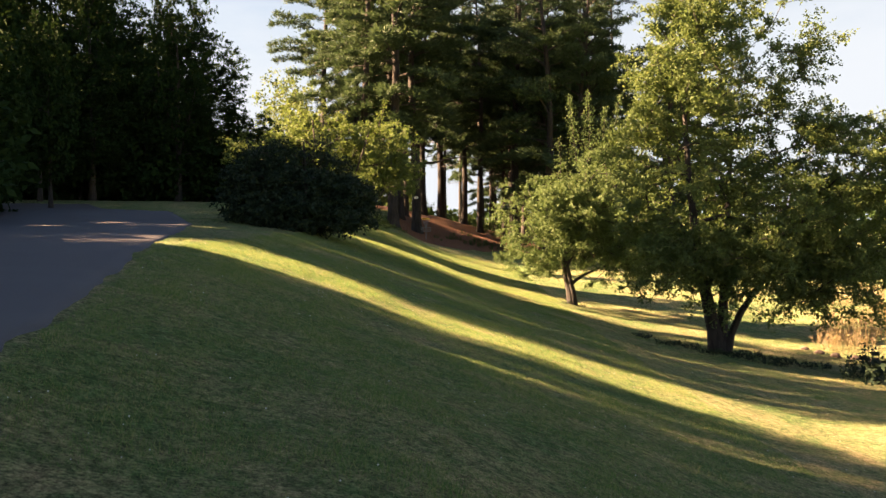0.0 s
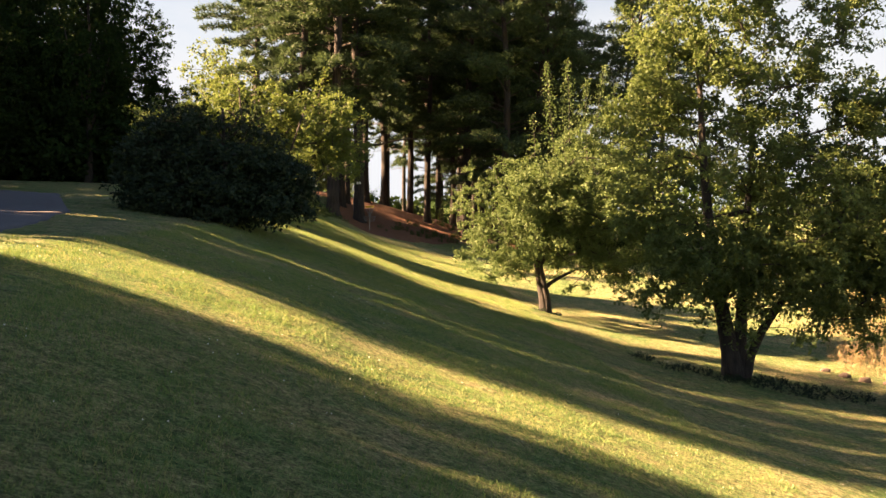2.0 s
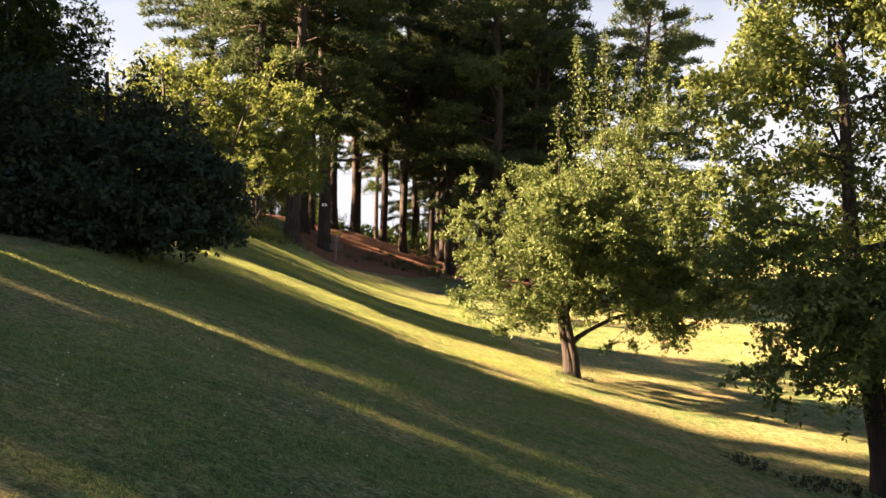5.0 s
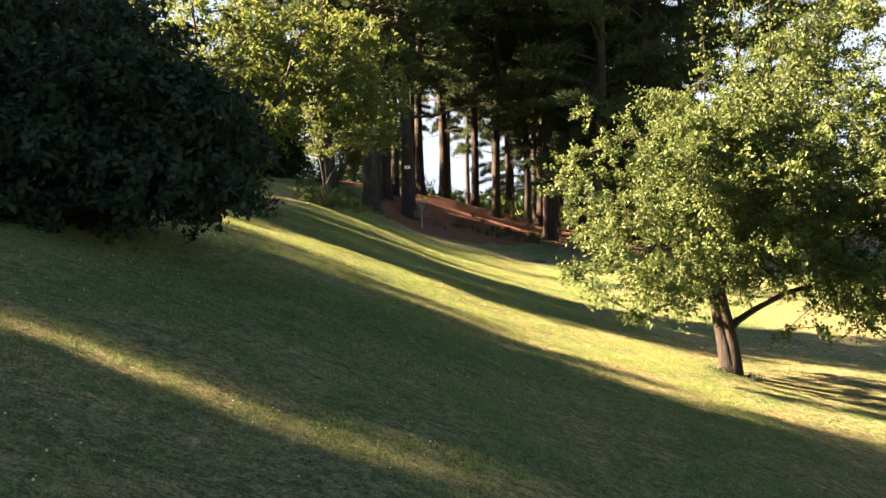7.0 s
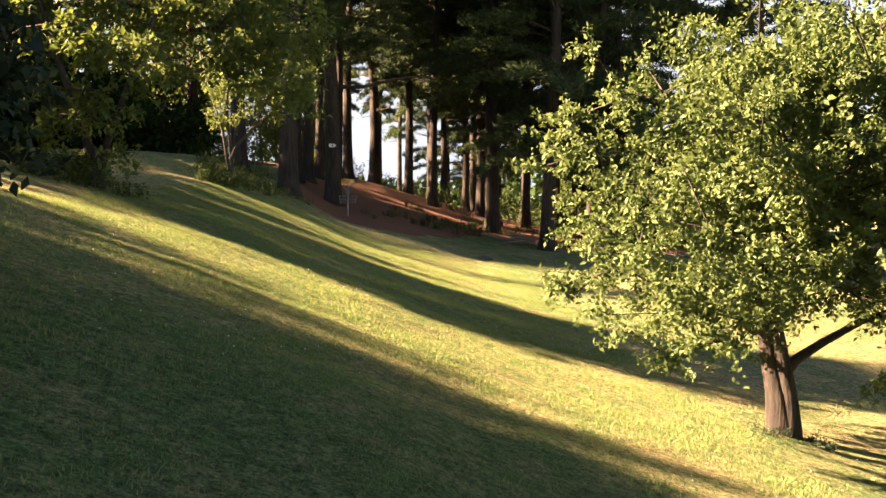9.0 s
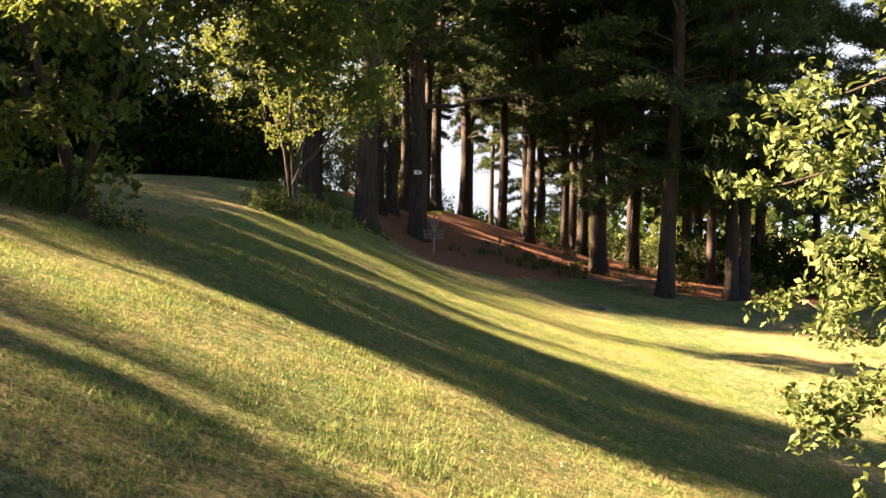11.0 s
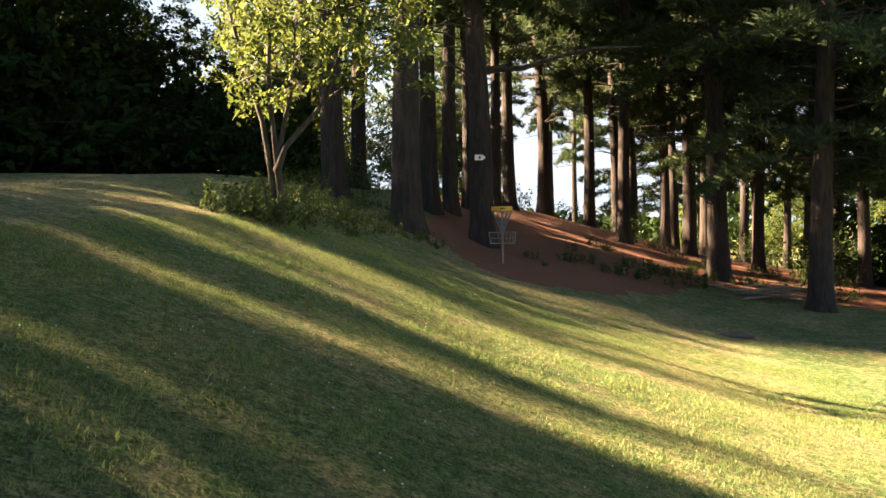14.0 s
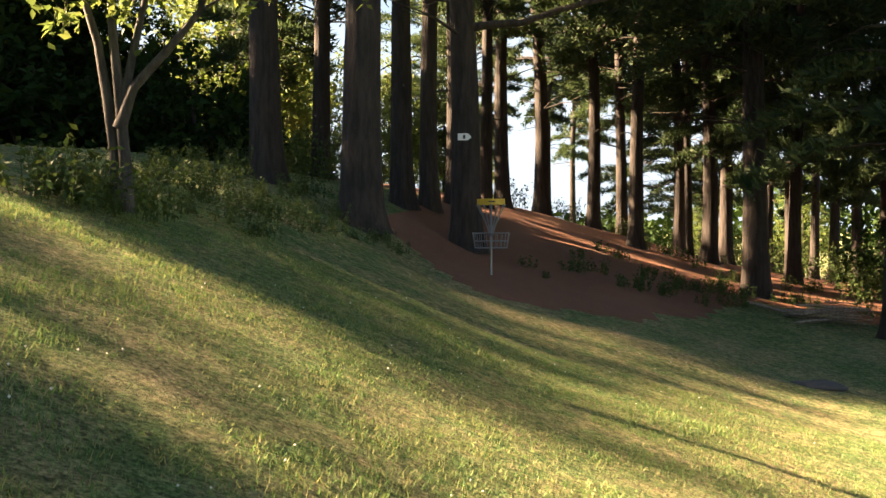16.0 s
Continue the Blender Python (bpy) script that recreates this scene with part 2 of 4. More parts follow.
def sprays(rng, hearts, per_clump, reach, twigs=6):
    """Leaf places on short twigs that fan out from every clump's heart, drooping at the tips."""
    n = len(hearts)
    out = hearts - hearts.mean(0)
    out[:, 2] *= 0.4
    out /= np.linalg.norm(out, axis=1)[:, None] + 1e-6
    d = rng.normal(size=(n, twigs, 3)) * np.array([1, 1, 0.62]) + out[:, None, :] * 0.7
    d /= np.linalg.norm(d, axis=2)[..., None]
    span = reach * rng.uniform(1.3, 2.6, (n, twigs))
    pick = rng.integers(0, twigs, (n, per_clump))
    row = np.arange(n)[:, None]
    u = rng.uniform(0.0, 1.0, (n, per_clump)) ** 0.8
    along = u * span[row, pick]
    p = hearts[:, None, :] + d[row, pick] * along[..., None] + rng.normal(size=(n, per_clump, 3)) * reach * 0.16
    p[..., 2] -= 0.22 * reach * u * u
    return p.reshape(-1, 3)


def broadleaf(name, label, category, seed, stems, stem_radii, blobs, clumps, per_clump, clump_r, leaf, leaf_mat, bark, sides=10, thick=0.5, shoots=(), up=0.35, twig=4, bough=0):
    """A tree about its foot at the origin: trunk of one or more stems, limbs and a crown of single leaves."""
    rng = np.random.default_rng(seed)
    tree = tagged(new(name), label, category)
    wood = Wood()
    for s, (r0, r1) in zip(stems, stem_radii):
        n = len(s)
        radii = [r0 + (r1 - r0) * i / (n - 1) for i in range(n)]
        radii[0] *= 1.3
        wood.tube(s, radii, sides, 0.22, rng)
    wood.link("trunk", bark, tree)
    limbs = Wood()
    pts = crown_points(rng, blobs, clumps)
    if bough:
        hearts = crown_points(rng, blobs, clumps // bough)
        pts = np.repeat(hearts, bough, 0)
        out = hearts - np.mean(hearts, 0)
        out[:, 2] *= 0.25
        out /= np.linalg.norm(out, axis=1)[:, None]
        u = rng.uniform(-0.55, 0.55, (len(pts), 1))
        pts = pts + np.repeat(out, bough, 0) * u + rng.normal(size=pts.shape) * np.array([0.27, 0.27, 0.26]) - np.array([0, 0, 1]) * np.maximum(u, 0) ** 2 * 0.9
        clumps = len(pts)
    branches(limbs, stems, pts.tolist(), rng, 0.006, thick, twig)
    cloud = [sprays(rng, pts, per_clump, clump_r)]
    for base, top, n in shoots:
        base, top = np.array(base), np.array(top)
        limbs.tube([base, (base + top) / 2 + rng.normal(size=3) * 0.05, top], [0.014, 0.010, 0.004], 5)
        u = rng.uniform(0, 1, n)[:, None]
        cloud.append(base + (top - base) * u + rng.normal(size=(n, 3)) * (0.20 * (1.25 - u)))
    limbs.link("branchwork", bark, tree)
    v, f = leaves(np.concatenate(cloud), leaf, rng, up)
    part_mesh("crown", v, f, leaf_mat, tree)
    return tree


# ---- the ground ----
XS = [-60, -8, -4.5, -3, -1.5, 0, 1.2, 3.5, 7, 14]
YS = [-15, 5, 14, 24, 34, 46, 55, 64, 76, 110]
HEIGHTS = [
    [0, 0, 0, -.1, -.2, -.4, -.8, -1.5, -2.1, -2.5],
    [.5, .5, .5, .45, .05, -.3, -.75, -1.5, -2.1, -2.4],
    [1, .95, .9, .6, .12, -.45, -.8, -1.55, -2.3, -2.8],
    [1.3, 1.18, .95, .5, 0, -.5, -.95, -1.6, -2.5, -3.2],
    [2, 1.6, .95, .5, 0, -.55, -1.0, -1.6, -2.3, -2.9],
    [2.5, 1.7, 1.2, .7, .1, -.5, -.85, -1.4, -1.8, -2.1],
    [3, 2.3, 1.7, 1.0, .2, -.2, -.45, -1.1, -1.5, -1.8],
    [3, 2.5, 2, 1.6, 1.1, .6, .3, -.35, -1.05, -1.5],
    [3, 2.7, 2.4, 2.1, 1.8, 1.45, 1.1, .5, -.5, -1.5],
    [2, 1.5, 1, .5, 0, -.3, -.6, -1, -2, -2.5],
]


def glide(xs, vals, x):
    """A smooth curve through vals (n, ...) over xs at the places x."""
    xs, vals = np.asarray(xs, float), np.asarray(vals, float)
    x = np.clip(x, xs[0], xs[-1])
    d = np.diff(vals, axis=0) / np.diff(xs).reshape(-1, *([1] * (vals.ndim - 1)))
    s = np.zeros_like(vals)
    a, b = d[:-1], d[1:]
    s[1:-1] = np.where(a * b > 0, 2 * a * b / np.where(a + b == 0, 1, a + b), 0)
    i = np.clip(np.searchsorted(xs, x) - 1, 0, len(xs) - 2)
    h = xs[i + 1] - xs[i]
    u = (x - xs[i]) / h
    if vals.ndim == 1:
        return vals[i] * (1 + 2 * u) * (1 - u) ** 2 + vals[i + 1] * u * u * (3 - 2 * u) + h * (s[i] * u * (1 - u) ** 2 - s[i + 1] * u * u * (1 - u))
    return None


def lay(x, y):
    """The height of the ground at the places x, y (arrays)."""
    x, y = np.atleast_1d(np.asarray(x, float)), np.atleast_1d(np.asarray(y, float))
    cols = np.stack([glide(XS, row, x) for row in HEIGHTS])
    ys = np.asarray(YS, float)
    yc = np.clip(y, ys[0], ys[-1])
    d = np.diff(cols, axis=0) / np.diff(ys)[:, None]
    s = np.zeros_like(cols)
    a, b = d[:-1], d[1:]
    s[1:-1] = np.where(a * b > 0, 2 * a * b / np.where(a + b == 0, 1, a + b), 0)
    i = np.clip(np.searchsorted(ys, yc) - 1, 0, len(ys) - 2)
    k = np.arange(len(x))
    h = ys[i + 1] - ys[i]
    u = (yc - ys[i]) / h
    z = cols[i, k] * (1 + 2 * u) * (1 - u) ** 2 + cols[i + 1, k] * u * u * (3 - 2 * u) + h * (s[i, k] * u * (1 - u) ** 2 - s[i + 1, k] * u * u * (1 - u))
    far = np.clip((np.hypot(x, y - 30) - 85) / 60, 0, 1)
    return z * (1 - far) + far * -2.6


def foot(x, y):
    return float(lay(x, y)[0])


def spaced(knots):
    out = []
    for a, b, step in knots:
        out += list(np.arange(a, b, step))
    return np.array(out + [knots[-1][1]])


gx = spaced([(-2000, -400, 400), (-400, -60, 40), (-60, -14, 2.0), (-14, 14, 0.35), (14, 60, 2.0), (60, 400, 40), (400, 2000, 400)])
gy = spaced([(-2000, -400, 400), (-400, -20, 40), (-20, 0, 2.0), (0, 66, 0.4), (66, 120, 1.5), (120, 400, 28), (400, 2400, 400)])
GX, GY = np.meshgrid(gx, gy)
px, py = GX.ravel(), GY.ravel()
pz = lay(px, py)
rough = np.array([noise.noise((x * 0.55, y * 0.55, 0)) * 0.045 + noise.noise((x * 1.7, y * 1.7, 3)) * 0.018 if -20 < x < 20 and -5 < y < 90 else 0 for x, y in zip(px, py)])
w, hgt = len(gx), len(gy)
idx = np.arange(w * hgt).reshape(hgt, w)
quads = np.stack([idx[:-1, :-1], idx[:-1, 1:], idx[1:, 1:], idx[1:, :-1]], -1).reshape(-1, 4)
tagged(part_mesh("ground", np.stack([px, py, pz + rough], 1), quads, LAWN, None, "", True), "sloping mown lawn of green and dry yellow grass", "ground", kind="structure")


def bumpy(x, y):
    return foot(x, y) + noise.noise((x * 0.55, y * 0.55, 0)) * 0.045 + noise.noise((x * 1.7, y * 1.7, 3)) * 0.018


def sheet(name, inside, box, step, lift, mat, label, category):
    """A thin layer over the ground where inside(x, y) is true, rounded down at its rim."""
    xs, ys = np.arange(box[0], box[1] + step, step), np.arange(box[2], box[3] + step, step)
    ok = {(i, j) for i, x in enumerate(xs) for j, y in enumerate(ys) if inside(x, y)}
    cells = [(i, j) for (i, j) in ok if {(i + 1, j), (i, j + 1), (i + 1, j + 1)} <= ok]
    use = {}
    for i, j in cells:
        for c in ((i, j), (i + 1, j), (i + 1, j + 1), (i, j + 1)):
            use[c] = use.get(c, 0) + 1
    num = {c: k for k, c in enumerate(use)}
    verts = []
    for (i, j), n in use.items():
        x, y = xs[i], ys[j]
        verts.append((x, y, bumpy(x, y) + (lift if n == 4 else -0.03)))
    faces = [tuple(num[c] for c in ((i, j), (i + 1, j), (i + 1, j + 1), (i, j + 1))) for i, j in cells]
    return tagged(part_mesh(name, verts, faces, mat, None, "", True), label, category, kind="structure")


ROAD_Y = [-30, 0, 5.5, 9.3, 12.1, 17.2, 24.9, 34, 50]
ROAD_X = [-1.5, -2.2, -2.7, -3.5, -4.1, -5.3, -7.0, -10.5, -20]


def lane():
    """The asphalt strip, row by row along the lane, with a worn rim that dips into the turf."""
    rows = np.arange(-12.0, 50.2, 0.25)
    off = [0.0, 0.06, 0.3, 0.8, 1.5, 2.4, 3.3, 4.3, 5.3, 6.0, 6.44, 6.5]
    verts, faces = [], []
    for y in rows:
        edge = float(np.interp(y, ROAD_Y, ROAD_X)) + 0.09 * noise.noise((y * 1.3, 7, 0)) + 0.04 * noise.noise((y * 4.1, 3, 0))
        for k, o in enumerate(off):
            x = edge - o
            verts.append((x, y, bumpy(x, y) + (0.03 if 0 < k < len(off) - 1 else -0.04)))
    n = len(off)
    for i in range(len(rows) - 1):
        for k in range(n - 1):
            c = i * n + k
            faces.append((c, c + n, c + n + 1, c + 1))
    tagged(part_mesh("road", verts, faces, ASPHALT, None, "", True), "grey worn asphalt lane beside the lawn", "road", kind="structure")


lane()


def in_needles(x, y):
    near = float(np.interp(x, [-30, -4, -3.2, -2.2, -1.5, -0.3, 1.8, 3.5, 5.5, 7.5, 10, 18, 30], [72, 66, 55.5, 53.2, 52.2, 52.4, 53.6, 57.5, 61.5, 59.0, 58.5, 60, 66]))
    near += 0.9 * noise.noise((x * 0.8, y * 0.5, 11))
    return near < y < 84 + 3 * noise.noise((x * 0.3, 5, 2))


sheet("needle_bed", in_needles, (-24, 26, 50, 86), 0.33, 0.025, NEEDLES, "rust-brown fallen pine needles under the pines", "needle litter")

# ---- trees ----


def pine(seed, low, height=23.0, r=0.3, reach=4.2, dense=1.0, stubs=16, lean=0.0):
    """A white pine about its foot: furrowed trunk, dead stubs, whorled limbs and tufts of needles."""
    rng = np.random.default_rng(seed)
    tree = tagged(new("pine_tree"), "tall white pine with dark furrowed trunk and drooping needle plumes", "tree", "pine grove")
    n = 26
    axis = []
    for i in range(n):
        u = i / (n - 1)
        axis.append(Vector((lean * height * u + 0.34 * math.sin(6.1 * u + seed) * 2 * u, 0.40 * math.sin(5.3 * u + 2 * seed) * u, height * u - 0.12)))

    def at(z):
        u = min(max((z + 0.12) / height, 0), 1) * (n - 1)
        i = min(int(u), n - 2)
        return axis[i].lerp(axis[i + 1], u - i)

    sides, verts, faces = 28, [], []
    rings = [0, 0.1, 0.25, 0.45, 0.75, 1.2] + [1.2 + 0.4 * k for k in range(1, 25)] + [12.5, 14.5, 17, 20, height - 0.2]
    phase = rng.uniform(0, 6.28, 5)
    for z in rings:
        c = at(z - 0.1)
        flare = 1 + 0.36 * math.exp(-z / 0.28) + 0.16 * math.exp(-z / 1.3)
        rr = r * flare * (1 - 0.9 * (z / height) ** 1.1)
        for k in range(sides):
            a = 2 * math.pi * k / sides
            root = 0.16 * math.exp(-z / 0.35) * math.sin(5 * a + phase[0])
            furrow = 0.045 * noise.noise((math.cos(a) * 4, math.sin(a) * 4, z * 0.8 + seed)) + 0.035 * (rng.random() - 0.5)
            q = rr * (1 + root + furrow)
            verts.append((c.x + q * math.cos(a), c.y + q * math.sin(a), c.z))
    for i in range(len(rings) - 1):
        for k in range(sides):
            a, b = i * sides + k, i * sides + (k + 1) % sides
            faces.append((a, b, b + sides, a + sides))
    part_mesh("trunk", verts, faces, PINE_BARK, tree, "", True)
    dead = Wood()
    for _ in range(stubs):
        z = rng.uniform(2.6, low + 5)
        a = rng.uniform(0, 6.28)
        ln = rng.uniform(0.5, 2.6) * (1 if z > 4 else 0.4)
        c = at(z)
        d = Vector((math.cos(a), math.sin(a), rng.uniform(-0.15, 0.25)))
        dead.tube([c, c + d * ln * 0.5 + Vector((0, 0, 0.05)), c + d * ln + Vector((0, 0, rng.uniform(-0.3, 0.1)))], [0.028, 0.02, 0.007], 4)
    dead.link("deadwood", DARK_BARK, tree, "bare dead side branches")["kind"] = "stuff"
    limbs, tuft_p, tuft_d = Wood(), [], []
    z = low
    while z < height - 0.6:
        u = (z - low) / (height - low)
        for k in range(int(rng.integers(3, 6))):
            a = rng.uniform(0, 6.28)
            ln = reach * (0.55 + 0.45 * min(1, u * 4)) * (1 - 0.8 * max(0, u - 0.35) / 0.65) * rng.uniform(0.6, 1.15)
            rise = rng.uniform(-0.12, 0.12) + 0.35 * u - (0.2 if u < 0.2 else 0)
            c = at(z + rng.uniform(-0.2, 0.2))
            d = Vector((math.cos(a), math.sin(a), 0))
            side = Vector((-d.y, d.x, 0))
            steps = 4
            line = [c + d * ln * s / steps + Vector((0, 0, ln * (rise * s / steps + 0.10 * math.sin(math.pi * s / steps)))) for s in range(steps + 1)]
            limbs.tube(line, [0.05 - 0.042 * s / steps for s in range(steps + 1)], 3)
            count = int(21 * dense * ln / 3 * (1 if z < 16 else 0.45))
            for s in rng.uniform(0.25, 1.0, count):
                i = min(int(s * steps), steps - 1)
                q = line[i].lerp(line[i + 1], s * steps - i)
                reach2 = rng.uniform(0.2, 0.95) * (1.15 - s) * ln * 0.34 + 0.12
                for sg in (-1, 1):
                    tip = q + (side * sg + d * 0.7).normalized() * reach2 + Vector((0, 0, rng.uniform(-0.05, 0.16)))
                    for w2 in (0.55, 1.0):
                        tuft_p.append(tuple(q.lerp(tip, w2)))
                        tuft_d.append(tuple((side * sg + d * 0.9 + Vector((0, 0, 0.55))).normalized()))
        z += rng.uniform(0.62, 0.98)
    limbs.link("branchwork", DARK_BARK, tree)
    tp, td = np.array(tuft_p), np.array(tuft_d)
    k = 3
    p = np.repeat(tp, k, 0) + rng.normal(size=(len(tp) * k, 3)) * 0.09
    d = np.repeat(td, k, 0) + rng.normal(size=(len(tp) * k, 3)) * 0.55
    d /= np.linalg.norm(d, axis=1)[:, None]
    s = np.cross(d, rng.normal(size=d.shape))
    s /= np.linalg.norm(s, axis=1)[:, None] + 1e-9
    ln = rng.uniform(0.18, 0.36, len(d))[:, None]
    v = np.stack([p - s * 0.040, p + s * 0.040, p + d * ln], 1).reshape(-1, 3)
    f = np.arange(len(v), dtype=np.int32).reshape(-1, 3)
    part_mesh("needles", v, f, PINE_NEEDLE, tree)
    return tree


def scaled(x, y, z, turn, wide=1.0, tall=1.0):
    return pose(x, y, z, 0, 0, turn) @ Matrix.Diagonal((wide, wide, tall, 1))


PINES = [  # x, y, trunk width over 0.6 m, kind (0 low skirt, 1 high crown, 2 leaning, 3 mid)
    (-4.67, 54.3, 0.78, 1), (-2.9, 53.6, 1.08, 3), (-3.2, 59.7, 0.75, 2), (-2.8, 61.4, 0.8, 1), (-2.6, 65.0, 0.6, 1),
    (-1.62, 58.0, 0.95, 3), (-1.85, 68.6, 0.7, 1), (-1.44, 72.0, 0.75, 3), (-0.05, 77.0, 1.05, 3), (1.95, 74.2, 0.95, 1),
    (3.76, 82.0, 0.8, 3), (3.05, 69.3, 0.85, 1), (5.46, 76.0, 0.85, 1), (5.92, 72.0, 0.8, 3), (7.1, 75.0, 0.75, 0),
    (5.4, 62.9, 1.0, 3), (8.2, 70.0, 0.7, 0), (7.95, 68.8, 0.7, 0), (12.0, 75.0, 0.75, 0), (11.9, 80.0, 0.6, 1),
    (7.0, 58.05, 1.2, 0), (9.5, 58.9, 0.85, 0), (9.98, 59.25, 0.85, 0), (12.8, 66.0, 0.9, 0), (16.2, 61.5, 1.0, 0),
    (19.5, 67.0, 0.9, 0), (-8.7, 66.5, 1.15, 0), (-6.2, 64.0, 0.7, 3), (6.3, 79.0, 0.8, 1), (4.9, 86.0, 0.8, 3),
    (-4.2, 93.0, 0.9, 0), (2.3, 104.0, 0.9, 1), (9.5, 90.0, 0.9, 0), (14.0, 84.0, 0.9, 0), (20.0, 78.0, 0.9, 0), (-6.0, 88.0, 0.9, 0), (11.2, 70.0, 0.8, 0), (10.6, 65.5, 0.7, 0), (9.4, 78.0, 0.8, 0),
    (0.4, 92.0, 0.7, 1), (5.6, 91.0, 0.8, 0, 0.75), (7.2, 87.0, 0.8, 0, 0.7), (-3.6, 85.0, 0.8, 0, 0.72),
]
KINDS = [pine(3, 3.7, reach=5.0, dense=1.8), pine(11, 6.8, dense=1.9), pine(19, 8.0, dense=1.6, lean=-0.035), pine(27, 6.3, reach=4.7, dense=2.1)]
used = [False] * 4
for i, (x, y, wide, kind, *tall) in enumerate(PINES):
    m = scaled(x, y, foot(x, y), (i * 137.5) % 360 if kind != 2 else 10, 0.35 + 0.65 * wide, tall[0] if tall else 1.0)
    if used[kind]:
        tree = copy_thing(KINDS[kind], m)
    else:
        tree = KINDS[kind]
        tree.matrix_basis = m
        used[kind] = True
    if (x, y) == (-1.62, 58.0):
        signed = tree, m.inverted()
limb = Wood()
limb.tube([signed[1] @ Vector(q) for q in ((-1.6, 57.95, 5.0), (-1.1, 57.75, 5.02), (-0.5, 57.6, 5.0), (0.2, 57.45, 5.2), (1.2, 57.2, 5.36), (2.3, 57.0, 5.3))], [0.10, 0.08, 0.07, 0.06, 0.045, 0.015], 7)
limb.link("bough", DARK_BARK, signed[0], "bare crooked bough reaching out sideways")

# apple tree with two stems
apple = broadleaf(
    "apple_tree", "old crab apple tree with two twisted stems and full green crown", "tree", 5,
    [[(0, 0, -0.1), (-0.10, 0, 0.5), (-0.20, 0.02, 1.0), (-0.30, 0.0, 1.5), (-0.2, 0.1, 2.2), (-0.1, 0, 3.2), (0.05, 0, 4.3)],
     [(0.08, -0.05, -0.1), (0.02, -0.07, 0.5), (-0.10, -0.08, 1.0), (-0.19, -0.06, 1.5), (0.3, 0.2, 2.3), (0.6, 0.3, 3.2)],
     [(-0.07, -0.05, 0.72), (0.12, -0.03, 0.9), (0.45, 0, 1.1), (1.0, 0.1, 1.35), (1.6, 0.2, 1.5), (2.2, 0.2, 1.7)]],
    [(0.145, 0.05), (0.12, 0.035), (0.07, 0.03)],
    [(-0.75, 0, 3.6, 1.8, 1.8, 1.35), (-1.35, -0.4, 2.2, 1.25, 1.3, 1.0), (0.2, 0, 3.0, 1.9, 2.1, 1.3), (1.9, 0.1, 5.2, 1.25, 1.3, 1.6), (0.8, 0, 4.6, 1.0, 1.3, 0.9), (2.3, 0.2, 2.3, 1.9, 1.9, 1.2), (1.3, -0.4, 3.6, 1.9, 1.8, 1.5), (0.7, -1.0, 2.1, 1.5, 1.1, 0.7), (3.2, 0.2, 1.9, 1.3, 1.4, 0.9), (-0.9, -1.1, 1.9, 1.3, 0.9, 0.6), (0.2, 0.9, 2.2, 2.2, 1.3, 0.9)],
    940, 185, 0.18, 0.068, APPLE_LEAF, APPLE_BARK, 12, 0.26,
    [((0.2, 0, 5.2), (-0.1, 0, 7.9), 620), ((0.7, 0, 5.4), (0.6, 0.1, 8.0), 620), ((1.1, 0.2, 5.4), (1.3, 0.2, 7.4), 480), ((1.5, 0.1, 5.2), (1.8, 0, 7.9), 620), ((1.8, 0.2, 5.0), (2.2, 0.1, 7.3), 480), ((-0.4, 0.1, 4.6), (-0.5, 0, 6.3), 160), ((2.3, 0.2, 4.4), (2.9, 0.2, 5.9), 160)], bough=6)
apple.matrix_basis = pose(5.0, 33.1, foot(5.0, 33.1))

# larger cherry with three stems
cherry = broadleaf(
    "cherry_tree", "spreading cherry tree with three dark stems and airy green crown", "tree", 8,
    [[(0, 0, -0.1), (-0.12, 0, 0.6), (-0.3, 0, 1.4), (-0.5, 0.1, 2.4), (-0.7, 0.1, 3.8), (-0.9, 0, 5.2), (-1.0, 0.1, 7.0)],
     [(0.12, 0.05, -0.1), (0.12, 0.05, 0.6), (0.18, 0.1, 1.5), (0.3, 0.3, 2.8), (0.4, 0.4, 4.4), (0.5, 0.4, 6.5)],
     [(0.22, -0.05, 0.0), (0.36, -0.05, 0.5), (0.62, -0.05, 1.1), (1.1, -0.1, 1.9), (1.9, -0.2, 3.0), (2.6, -0.3, 4.2)]],
    [(0.25, 0.06), (0.19, 0.05), (0.13, 0.05)],
    [(-0.7, 0, 5.0, 2.2, 2.3, 2.4), (-1.0, 0, 8.6, 1.8, 1.8, 2.6), (1.3, 0.2, 8.6, 1.6, 1.6, 2.2), (-1.5, -0.3, 3.2, 1.6, 1.6, 1.3), (2.0, 0, 3.9, 2.5, 2.3, 2.0), (4.0, -0.1, 5.2, 2.1, 2.0, 2.4), (5.7, 0, 4.8, 1.6, 1.6, 2.4), (3.4, -0.5, 1.9, 1.7, 1.5, 1.25), (1.0, -0.8, 2.7, 2.0, 1.2, 1.0), (1.5, 0.3, 6.6, 1.6, 1.5, 1.6), (-1.6, 0.2, 6.8, 1.3, 1.4, 1.5), (5.2, 0, 3.0, 1.4, 1.4, 1.2), (-0.4, -0.8, 2.6, 1.8, 1.4, 0.9), (3.0, -0.3, 2.6, 2.1, 1.7, 1.1), (0.3, 0.2, 2.8, 2.0, 1.6, 0.9), (1.6, 0.8, 2.5, 2.4, 1.3, 0.9)],
    1500, 120, 0.24, 0.098, CHERRY_LEAF, APPLE_BARK, 12, 0.28,
    [((-0.6, 0, 9.2), (-0.5, 0, 11.4), 150), ((-1.6, 0, 7.6), (-2.0, 0, 9.2), 120), ((0.5, 0, 8.2), (0.8, 0, 10.4), 130)], bough=6)
cherry.matrix_basis = pose(8.28, 25.85, foot(8.28, 25.85))

